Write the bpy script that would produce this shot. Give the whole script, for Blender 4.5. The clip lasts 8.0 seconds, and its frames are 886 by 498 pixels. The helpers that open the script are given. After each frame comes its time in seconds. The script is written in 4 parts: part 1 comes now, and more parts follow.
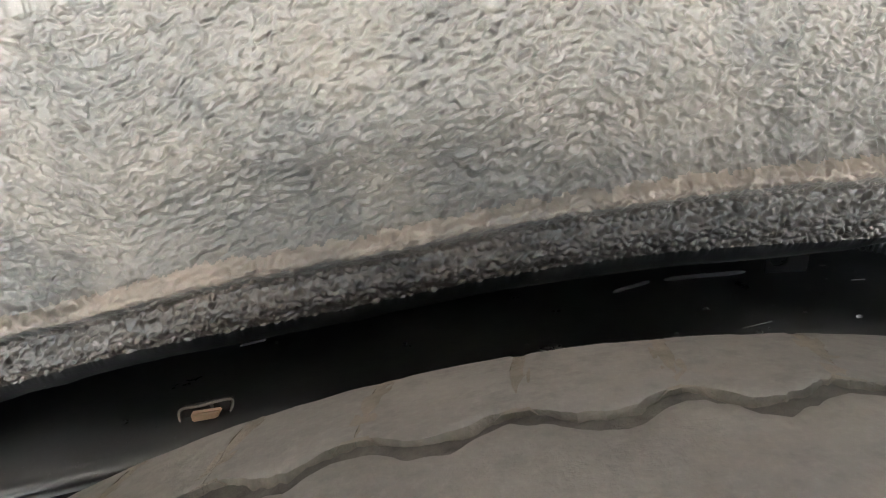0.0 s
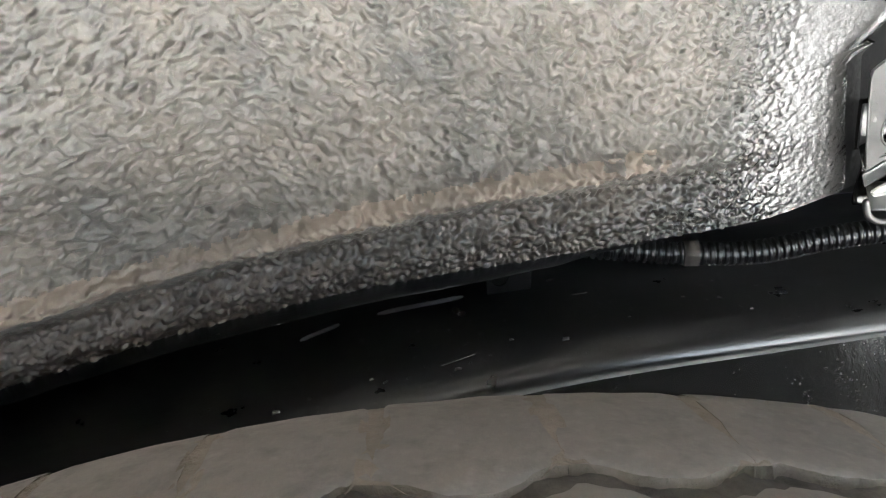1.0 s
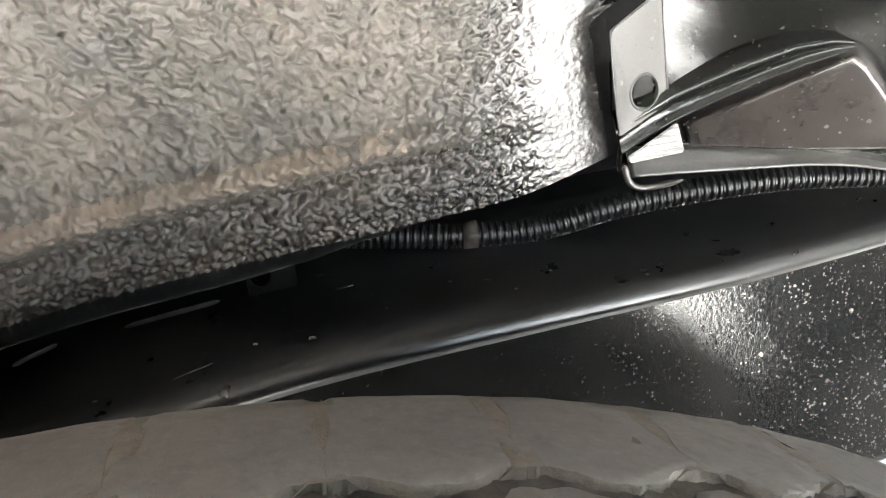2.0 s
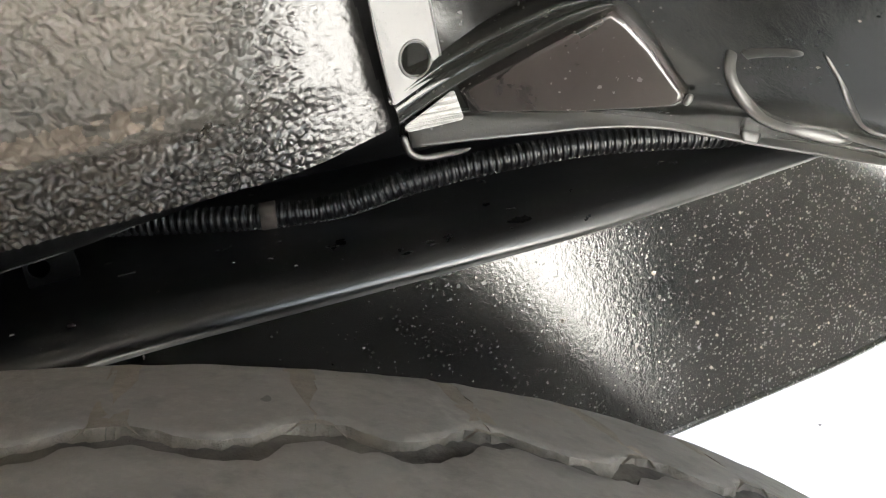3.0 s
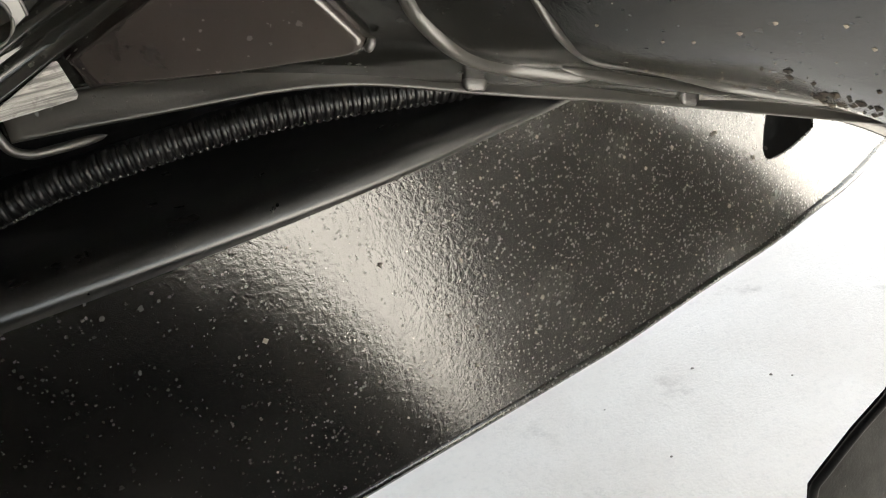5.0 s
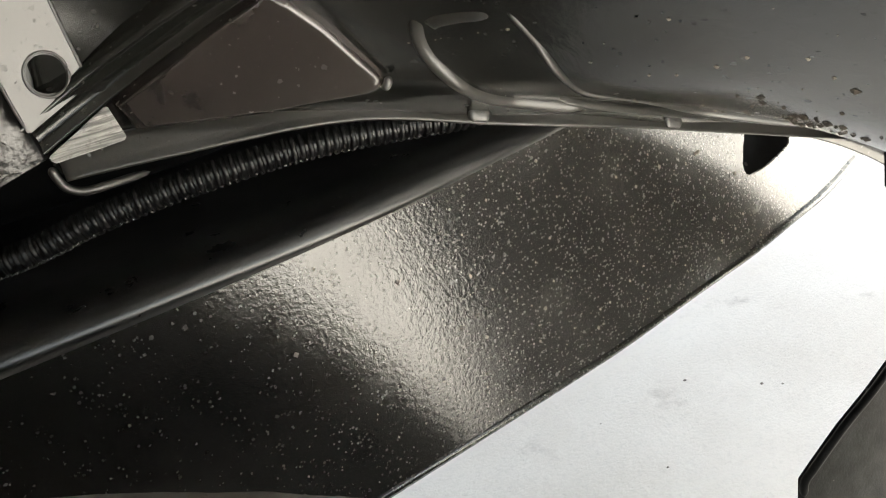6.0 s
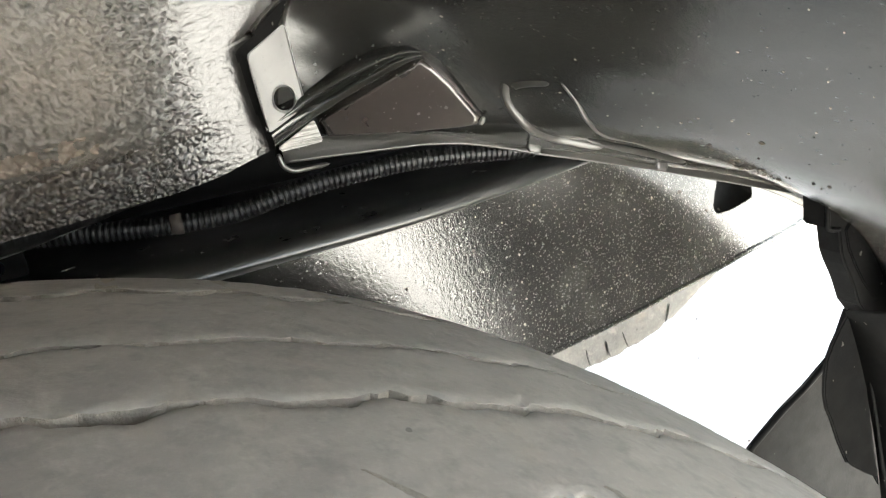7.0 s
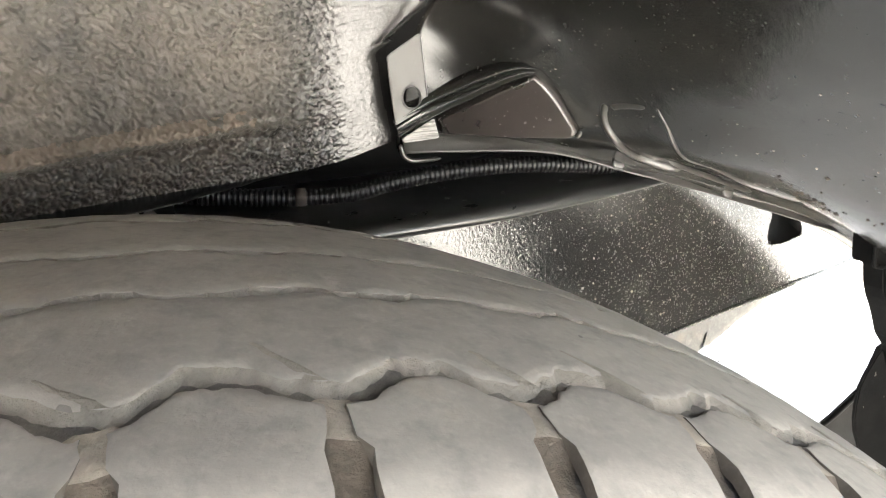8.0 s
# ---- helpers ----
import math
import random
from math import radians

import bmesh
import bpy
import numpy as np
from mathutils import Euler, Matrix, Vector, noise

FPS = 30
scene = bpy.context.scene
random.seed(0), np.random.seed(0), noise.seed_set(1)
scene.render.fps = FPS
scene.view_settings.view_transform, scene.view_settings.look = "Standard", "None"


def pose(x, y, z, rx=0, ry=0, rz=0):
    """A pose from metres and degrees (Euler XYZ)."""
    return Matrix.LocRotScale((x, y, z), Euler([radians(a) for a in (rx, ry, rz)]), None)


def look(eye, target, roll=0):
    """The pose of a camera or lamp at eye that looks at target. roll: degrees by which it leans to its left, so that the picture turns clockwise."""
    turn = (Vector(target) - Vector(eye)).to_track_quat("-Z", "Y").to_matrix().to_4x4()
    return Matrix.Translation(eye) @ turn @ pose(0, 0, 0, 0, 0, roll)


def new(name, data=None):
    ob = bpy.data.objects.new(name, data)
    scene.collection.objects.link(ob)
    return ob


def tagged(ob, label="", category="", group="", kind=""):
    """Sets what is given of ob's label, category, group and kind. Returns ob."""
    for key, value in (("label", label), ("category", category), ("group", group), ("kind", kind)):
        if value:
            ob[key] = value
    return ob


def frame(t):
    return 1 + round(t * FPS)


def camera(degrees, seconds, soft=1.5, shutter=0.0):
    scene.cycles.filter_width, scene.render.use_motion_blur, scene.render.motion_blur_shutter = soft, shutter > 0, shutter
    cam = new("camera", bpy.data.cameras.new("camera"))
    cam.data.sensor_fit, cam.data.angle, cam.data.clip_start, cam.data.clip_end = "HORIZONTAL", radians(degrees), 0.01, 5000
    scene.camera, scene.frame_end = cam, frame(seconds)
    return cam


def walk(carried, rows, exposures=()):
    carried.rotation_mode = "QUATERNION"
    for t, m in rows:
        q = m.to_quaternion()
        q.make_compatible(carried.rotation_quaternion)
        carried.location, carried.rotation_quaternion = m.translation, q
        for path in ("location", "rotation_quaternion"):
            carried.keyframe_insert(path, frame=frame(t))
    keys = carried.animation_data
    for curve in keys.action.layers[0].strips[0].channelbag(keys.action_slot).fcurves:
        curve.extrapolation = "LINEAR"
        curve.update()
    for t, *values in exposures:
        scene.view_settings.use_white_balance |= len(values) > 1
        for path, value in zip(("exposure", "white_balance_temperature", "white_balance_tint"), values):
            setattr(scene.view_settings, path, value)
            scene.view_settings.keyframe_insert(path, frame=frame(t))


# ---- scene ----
cam = camera(55.7, 8.0, 1.1)
PATH = [
    (0, (0.006, 0.003, 0.83), (0.031, 1.875, 0.126), -0.6),
    (0.5, (0.048, 0.021, 0.831), (0.211, 1.883, 0.118), -2.0),
    (1, (0.083, 0.032, 0.831), (0.359, 1.878, 0.112), -3.3),
    (1.5, (0.116, 0.034, 0.826), (0.472, 1.859, 0.092), -4.6),
    (2, (0.147, 0.036, 0.82), (0.577, 1.839, 0.069), -6.0),
    (2.2, (0.158, 0.033, 0.82), (0.616, 1.821, 0.05), -6.5),
    (3.3, (0.222, 0.019, 0.798), (0.765, 1.788, 0.04), -7.9),
    (3.5, (0.234, 0.021, 0.797), (0.796, 1.773, 0.01), -7.9),
    (4, (0.257, 0.03, 0.787), (0.884, 1.751, -0.016), -8.7),
    (4.5, (0.279, 0.043, 0.779), (0.97, 1.725, -0.053), -10.2),
    (4.7, (0.284, 0.052, 0.774), (0.986, 1.72, -0.076), -10.7),
    (5.8, (0.278, 0.053, 0.776), (1.056, 1.704, -0.041), -13.5),
    (6, (0.268, 0.036, 0.784), (1.036, 1.697, -0.022), -12.9),
    (6.5, (0.228, -0.028, 0.792), (1.011, 1.671, 0.086), -11.2),
    (7, (0.175, -0.087, 0.805), (0.973, 1.631, 0.163), -8.3),
    (7.5, (0.138, -0.105, 0.804), (0.92, 1.641, 0.221), -5.4),
    (8, (0.116, -0.121, 0.808), (0.885, 1.631, 0.224), -2.5),
]
EXPOSURES = [(0, 4.4, 5950, 5), (0.5, 4.4, 5850, 4), (1, 4.25, 5900, 5), (2, 4.22, 6100, 6), (3.5, 3.24, 6400, 5), (4.5, 2.68, 6700, 5), (6, 2.54, 6700, 4), (6.5, 3.0, 6600, 3), (7, 3.45, 6400, 3), (8, 3.52, 6550, 6)]
walk(cam, [(t, look(eye, target, roll)) for t, eye, target, roll in PATH], EXPOSURES)

# ---- world and light ----
world = bpy.data.worlds.new("World")
scene.world = world
world.use_nodes = True
wt = world.node_tree
sky = wt.nodes.new("ShaderNodeTexSky")
sky.sky_type, sky.sun_disc = "NISHITA", False
sky.sun_elevation, sky.sun_rotation = radians(65), radians(164)
sky.dust_density, sky.air_density = 4.0, 1.0
pale = wt.nodes.new("ShaderNodeHueSaturation")
pale.inputs["Saturation"].default_value = 0.45
wt.links.new(sky.outputs[0], pale.inputs["Color"])
wt.links.new(pale.outputs[0], wt.nodes["Background"].inputs[0])
wt.nodes["Background"].inputs[1].default_value = 0.15
sun = new("sun", bpy.data.lights.new("sun", "SUN"))
sun.data.energy, sun.data.angle, sun.data.color = 5.0, radians(0.6), (1.0, 0.97, 0.925)
sun.matrix_world = look((0.5, -1.75, 3.9), (0, 0, 0))

# ---- materials ----


class Nodes:
    """A small builder of node materials."""

    def __init__(self, name):
        self.material = bpy.data.materials.new(name)
        self.material.use_nodes = True
        self.tree = self.material.node_tree
        self.shader = self.tree.nodes["Principled BSDF"]
        self.place = self.tree.nodes.new("ShaderNodeTexCoord").outputs["Object"]

    def put(self, value, socket):
        if isinstance(value, bpy.types.NodeSocket):
            self.tree.links.new(value, socket)
        elif isinstance(value, tuple) and len(value) == 3 and socket.type == "RGBA":
            socket.default_value = (*value, 1)
        else:
            socket.default_value = value

    def math(self, kind, a, b=0.5, c=None):
        n = self.tree.nodes.new("ShaderNodeMath")
        n.operation = kind
        self.put(a, n.inputs[0]), self.put(b, n.inputs[1])
        if c is not None:
            self.put(c, n.inputs[2])
        return n.outputs[0]

    def mix(self, f, a, b):
        n = self.tree.nodes.new("ShaderNodeMix")
        n.data_type = "RGBA"
        self.put(f, n.inputs[0]), self.put(a, n.inputs[6]), self.put(b, n.inputs[7])
        return n.outputs[2]

    def stretch(self, scale):
        n = self.tree.nodes.new("ShaderNodeMapping")
        n.inputs["Scale"].default_value = scale
        self.tree.links.new(self.place, n.inputs[0])
        return n.outputs[0]

    def noise(self, scale, detail=4.0, rough=0.55, where=None, warp=0.0):
        n = self.tree.nodes.new("ShaderNodeTexNoise")
        self.tree.links.new(where or self.place, n.inputs["Vector"])
        n.inputs["Scale"].default_value, n.inputs["Detail"].default_value = scale, detail
        n.inputs["Roughness"].default_value, n.inputs["Distortion"].default_value = rough, warp
        return n.outputs["Fac"]

    def ramp(self, f, low, high, a=0.0, b=1.0):
        n = self.tree.nodes.new("ShaderNodeMapRange")
        for i, v in enumerate((f, low, high, a, b)):
            self.put(v, n.inputs[i])
        return n.outputs[0]

    def cells(self, scale, kind="F1", where=None):
        n = self.tree.nodes.new("ShaderNodeTexVoronoi")
        n.feature = kind
        self.tree.links.new(where or self.place, n.inputs["Vector"])
        n.inputs["Scale"].default_value = scale
        return n.outputs

    def specks(self, scale, size, share=1.0):
        """Small separate ragged grains: 1 on a grain, 0 off it."""
        warp = self.tree.nodes.new("ShaderNodeTexNoise")
        warp.inputs["Scale"].default_value = scale * 2.2
        self.tree.links.new(self.place, warp.inputs["Vector"])
        off = self.tree.nodes.new("ShaderNodeVectorMath")
        off.operation = "MULTIPLY_ADD"
        self.tree.links.new(warp.outputs["Color"], off.inputs[0])
        off.inputs[1].default_value = (0.7 / scale,) * 3
        self.tree.links.new(self.place, off.inputs[2])
        out = self.cells(scale, where=off.outputs[0])
        rgb = self.tree.nodes.new("ShaderNodeSeparateColor")
        self.tree.links.new(out["Color"], rgb.inputs[0])
        wide = self.math("MULTIPLY", self.math("POWER", rgb.outputs[0], 3.0), size)
        near = self.math("LESS_THAN", out["Distance"], wide)
        return self.math("MULTIPLY", near, self.math("LESS_THAN", rgb.outputs[1], share))

    def bump(self, height, distance, strength=1.0):
        n = self.tree.nodes.new("ShaderNodeBump")
        n.inputs["Strength"].default_value, n.inputs["Distance"].default_value = strength, distance
        self.put(height, n.inputs["Height"])
        old = self.shader.inputs["Normal"]
        if old.is_linked:
            self.tree.links.new(old.links[0].from_socket, n.inputs["Normal"])
        self.tree.links.new(n.outputs[0], old)

    def done(self, colour, rough, **more):
        self.put(colour, self.shader.inputs["Base Color"])
        self.put(rough, self.shader.inputs["Roughness"])
        for key, value in more.items():
            self.put(value, self.shader.inputs[key.replace("_", " ")])
        return self.material


def rubber_material(name, dark, dust, wear=1.0):
    m = Nodes(name)
    cloud, grain = m.noise(28, 5, 0.6), m.noise(420, 4, 0.65)
    tint = m.mix(m.ramp(cloud, 0.3, 0.72), dark, dust)
    tint = m.mix(m.ramp(grain, 0.48, 0.78, 0, 0.4 * wear), tint, (0.30, 0.28, 0.25))
    tint = m.mix(m.ramp(m.noise(150, 4, 0.65), 0.5, 0.72, 0, 0.45 * wear), tint, (0.085, 0.081, 0.077))
    tint = m.mix(m.ramp(m.noise(55, 4, 0.6), 0.58, 0.74, 0, 0.35 * wear), tint, (0.25, 0.21, 0.165))
    tint = m.mix(m.ramp(m.noise(75, 5, 0.65, m.stretch((1.0, 0.6, 1.0))), 0.60, 0.74, 0, 0.45 * wear), tint, (0.36, 0.335, 0.30))
    pits = m.specks(70, 0.16, 0.25)
    tint = m.mix(m.math("MULTIPLY", pits, 0.6), tint, (0.06, 0.055, 0.05))
    m.bump(m.noise(480, 5, 0.7), 0.0006, 0.4)
    m.bump(m.noise(90, 4, 0.55), 0.0018, 0.4 * wear)
    m.bump(pits, -0.0012, 0.8)
    return m.done(tint, m.ramp(cloud, 0.3, 0.7, 0.72, 0.9))


def dirt_material(name, dark, light):
    m = Nodes(name)
    tint = m.mix(m.ramp(m.noise(90, 5, 0.65), 0.3, 0.7), dark, light)
    m.bump(m.noise(300, 5, 0.7), 0.0016, 0.9)
    return m.done(tint, 0.95)


def coat_material(name, grey, tan, low, high, shine=1.0, dust=0.2, relief=1.0, rough=0.22, start=0.202):
    """Sprayed coating; it grows smoother, darker and glossier towards the bracket end."""
    m = Nodes(name)
    cloud = m.noise(20, 5, 0.6)
    spot = m.tree.nodes.new("ShaderNodeSeparateXYZ")
    m.tree.links.new(m.place, spot.inputs[0])
    along = m.math("MULTIPLY_ADD", spot.outputs[2], -0.25, m.math("ADD", spot.outputs[0], 0.19))
    along = m.math("MULTIPLY_ADD", m.noise(70, 3, 0.5), 0.012, along)
    bare = m.ramp(along, start, 0.252)
    tint = m.mix(m.ramp(cloud, low, high), grey, tan)
    tint = m.mix(m.ramp(m.noise(130, 4, 0.6), 0.5, 0.72, 0, 0.35), tint, tan)
    tint = m.mix(m.ramp(m.noise(900, 3, 0.6), 0.58, 0.75, 0, dust), tint, (0.30, 0.27, 0.23))
    tint = m.mix(bare, tint, (0.030, 0.0285, 0.027))
    m.bump(m.noise(700, 3, 0.55), 0.0004 * relief, 0.4)
    gloss = m.ramp(m.noise(160, 4, 0.6), 0.3, 0.7, rough, rough + 0.2)
    gloss = m.math("MULTIPLY_ADD", m.math("SUBTRACT", 0.20, gloss), bare, gloss)
    return m.done(tint, gloss, Specular_IOR_Level=m.math("MULTIPLY_ADD", bare, 0.62 - shine, shine), IOR=1.54)


def paint_material(name, base, rough, dusty, big, film, shine=0.95, ior=1.5, rear=False, far=None):
    m = Nodes(name)
    fine, coarse = m.specks(780, 0.46, dusty), m.specks(340, 0.34, big)
    patch = m.ramp(m.noise(40, 3, 0.5), 0.32, 0.5)
    if rear:
        along = m.tree.nodes.new("ShaderNodeSeparateXYZ")
        m.tree.links.new(m.place, along.inputs[0])
        drift = m.math("MULTIPLY_ADD", m.noise(16, 1, 0.5), 0.20, along.outputs[0])
        scatter = m.math("ADD", m.ramp(drift, 0.33, 0.52, 0.0, 0.95), 0.05)
        fine, coarse, patch = m.specks(1000, 0.55, scatter), m.specks(420, 0.36, m.math("MULTIPLY", scatter, 0.6)), 1.0
    grit = m.math("MULTIPLY", m.math("MAXIMUM", fine, coarse), patch)
    veil = m.ramp(m.noise(16, 5, 0.6), 0.35, 0.75, 0, film)
    # Paler towards the rear: dust, with the panel's bright reflection put in too.
    if rear:
        veil = m.math("ADD", veil, m.math("MULTIPLY", m.ramp(drift, 0.40, 0.66), 0.20))
    # Past far the film also stands for the wall's bright reflection.
    if far:
        place = m.tree.nodes.new("ShaderNodeSeparateXYZ")
        m.tree.links.new(m.place, place.inputs[0])
        veil = m.math("ADD", veil, m.math("MULTIPLY", m.ramp(m.math("MULTIPLY_ADD", m.noise(18, 4, 0.6), 0.08, place.outputs[0]), far[0], far[1]), far[2]))
    tint = m.mix(veil, base, (0.16, 0.145, 0.125))
    tint = m.mix(m.math("MULTIPLY", grit, 0.30 if rear else 0.12), tint, (0.17, 0.163, 0.150) if rear else (0.09, 0.086, 0.080))
    m.bump(m.noise(900, 4, 0.6), 0.00012, 0.35)
    if rear:
        m.bump(m.noise(520, 3, 0.6), 0.0004, 0.28)
    else:
        m.bump(m.noise(95, 3, 0.55), 0.0006, 0.22)
    m.bump(grit, 0.0014, 1.0)
    gloss = m.math("ADD", m.ramp(m.noise(60, 4, 0.6), 0.3, 0.7, rough, rough + 0.06), m.math("MULTIPLY", grit, 0.12))
    if rear:
        gloss = m.math("ADD", gloss, m.math("MULTIPLY", m.ramp(drift, 0.46, 0.70), 0.13))
    return m.done(tint, gloss, Specular_IOR_Level=shine, IOR=ior)


def plastic_material(name, base, rough, dust, shine=0.5):
    m = Nodes(name)
    tint = m.mix(m.ramp(m.noise(45, 5, 0.6), 0.35, 0.75, 0, dust), base, (0.17, 0.155, 0.13))
    tint = m.mix(m.math("MULTIPLY", m.specks(170, 0.24, 0.3), 0.5), tint, (0.2, 0.19, 0.17))
    m.bump(m.noise(650, 4, 0.6), 0.0003, 0.5)
    return m.done(tint, m.ramp(m.noise(80, 3, 0.6), 0.3, 0.7, rough, rough + 0.15), Specular_IOR_Level=shine)


def brushed_material():
    """Rubbed paint with bare streaks that run along the sheet."""
    m = Nodes("rubbed_steel")
    streak = m.noise(60, 5, 0.6, m.stretch((1.0, 1.0, 14.0)), 0.4)
    tint = m.mix(m.ramp(streak, 0.42, 0.62), (0.10, 0.095, 0.088), (0.46, 0.44, 0.41))
    tint = m.mix(m.ramp(m.noise(420, 4, 0.6), 0.55, 0.7, 0, 0.6), tint, (0.07, 0.06, 0.055))
    m.bump(streak, 0.0006, 0.6)
    m.bump(m.noise(700, 4, 0.6), 0.0003, 0.5)
    return m.done(tint, m.ramp(streak, 0.3, 0.7, 0.28, 0.5), Specular_IOR_Level=0.9)


def concrete_material():
    m = Nodes("sunlit_concrete")
    tint = m.mix(m.ramp(m.noise(3.2, 6, 0.65), 0.3, 0.7), (0.70, 0.645, 0.585), (0.80, 0.755, 0.70))
    tint = m.mix(m.ramp(m.noise(7.5, 6, 0.7), 0.60, 0.72, 0, 0.5), tint, (0.40, 0.35, 0.31))
    tint = m.mix(m.ramp(m.noise(90, 5, 0.7), 0.5, 0.8, 0, 0.25), tint, (0.4, 0.38, 0.35))
    m.bump(m.noise(160, 5, 0.65), 0.003, 0.5)
    return m.done(tint, 0.92)


RUBBER = rubber_material("worn_tyre_rubber", (0.178, 0.164, 0.149), (0.238, 0.220, 0.197), 0.85)
SIDEWALL = rubber_material("tyre_sidewall_rubber", (0.020, 0.020, 0.019), (0.050, 0.047, 0.043))
# Torn slot walls, with their shade put into the colour.
TORN_SHADED = rubber_material("torn_shaded_rubber", (0.040, 0.034, 0.028), (0.095, 0.081, 0.066), 0.3)
DIRT = dirt_material("groove_dirt", (0.060, 0.057, 0.054), (0.13, 0.118, 0.102))
FLAKE = dirt_material("dark_dirt", (0.022, 0.019, 0.016), (0.08, 0.062, 0.045))
GREY_DUST = dirt_material("grey_groove_dust", (0.062, 0.058, 0.053), (0.150, 0.136, 0.117))
# Dust; on the groove slopes its paleness also stands for the lit side.
PALE_DUST = dirt_material("pale_groove_dust", (0.118, 0.107, 0.093), (0.225, 0.202, 0.172))
SAND = dirt_material("pale_sand", (0.155, 0.136, 0.112), (0.265, 0.230, 0.188))
PACKED = dirt_material("packed_brown_dirt", (0.048, 0.039, 0.030), (0.150, 0.120, 0.092))
COAT = coat_material("stone_guard_coating", (0.070, 0.066, 0.062), (0.155, 0.135, 0.115), 0.38, 0.76, 0.5, rough=0.36)
COAT_TAN = coat_material("dusty_stone_guard_coating", (0.115, 0.097, 0.082), (0.235, 0.190, 0.152), 0.35, 0.7, 0.5, rough=0.44)
# Lower strip's coating: the shade under the bead is put into its colour.
COAT_DARK = coat_material("shaded_stone_guard_coating", (0.030, 0.0250, 0.0205), (0.092, 0.070, 0.052), 0.4, 0.8, 0.65, 0.10, 0.8, 0.28, 0.190)
PAINT = paint_material("black_gloss_paint", (0.008, 0.008, 0.008), 0.12, 0.95, 0.5, 0.05, 0.75, 1.55, True)
PAINT_LEDGE = paint_material("ledge_gloss_paint", (0.010, 0.010, 0.010), 0.27, 0.08, 0.10, 0.04)
PAINT_DUSTY_SHEEN = paint_material("dusty_sheen_black_paint", (0.010, 0.0103, 0.0094), 0.15, 0.15, 0.30, 0.06, 0.62, 1.5, False, (0.44, 0.60, 0.26))
PAINT_CLEAN = paint_material("bracket_paint", (0.032, 0.030, 0.028), 0.34, 0.9, 0.8, 0.16, 0.9, 1.6)
PAINT_FLANGE = paint_material("flange_paint", (0.022, 0.0215, 0.0195), 0.30, 0.45, 0.5, 0.22, 0.75, 1.55)
# The warm tint stands for a reddish reflection on the wedge's face.
PAINT_TINTED = paint_material("tinted_black_paint", (0.030, 0.025, 0.0235), 0.17, 0.15, 0.30, 0.14)
STEEL = brushed_material()
SCUFF = plastic_material("scuffed_plastic", (0.016, 0.0175, 0.020), 0.55, 0.1)
PLASTIC = plastic_material("black_conduit_plastic", (0.012, 0.012, 0.012), 0.27, 0.03)
BAND = plastic_material("brown_grey_tape", (0.058, 0.047, 0.040), 0.65, 0.2, 0.3)
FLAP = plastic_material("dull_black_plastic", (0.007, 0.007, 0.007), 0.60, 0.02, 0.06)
TRIM = rubber_material("grey_trim_rubber", (0.13, 0.125, 0.118), (0.21, 0.200, 0.185))
CONCRETE = concrete_material()
STONE = dirt_material("grey_brown_stone", (0.18, 0.16, 0.14), (0.32, 0.28, 0.24))
APRON = plastic_material("dusty_grey_black_plastic", (0.009, 0.009, 0.009), 0.75, 0.03, 0.06)
HEM = plastic_material("smooth_black_hem", (0.010, 0.010, 0.010), 0.34, 0.04)
TAN = plastic_material("tan_plastic", (0.45, 0.30, 0.20), 0.55, 0.3)

# ---- mesh helpers ----


def mesh(name, verts, faces, material, smooth=True):
    me = bpy.data.meshes.new(name)
    me.from_pydata([tuple(map(float, v)) for v in verts], [], faces)
    me.materials.append(material)
    if smooth:
        me.polygons.foreach_set("use_smooth", [True] * len(me.polygons))
    me.validate()
    return me


def root(name, place, label, category, group="", kind=""):
    ob = new(name)
    ob.empty_display_size = 0.02
    ob.location = place
    return tagged(ob, label, category, group, kind)


def part(name, me, parent, label=""):
    """A mesh built in world places, hung under a thing or a part of it."""
    ob = new(name, me)
    ob.parent = parent
    ob.matrix_parent_inverse = Matrix() if parent.parent else Matrix.Translation(-parent.location)
    if label:
        ob["label"] = label
    return ob


def lay(nu, nv, close=False):
    """The faces of a grid of nu by nv points; close joins the last column to the first."""
    out = []
    for j in range(nv - 1):
        for i in range(nu if close else nu - 1):
            a, b = j * nu + i, j * nu + (i + 1) % nu
            out.append((a, b, b + nu, a + nu))
    return out


def line(text, soft=0.0):
    """A smooth function through pairs of millimetres."""
    v = np.array([float(a) for a in text.split()]).reshape(-1, 2) / 1000
    if not soft:
        return lambda x: float(np.interp(x, v[:, 0], v[:, 1]))
    return lambda x: float(np.mean([np.interp(x + d * soft, v[:, 0], v[:, 1]) for d in (-1, -0.5, 0, 0.5, 1)]))


def thicken(ob, depth, offset=1.0):
    mod = ob.modifiers.new("thickness", "SOLIDIFY")
    mod.thickness, mod.offset = depth, offset
    return ob


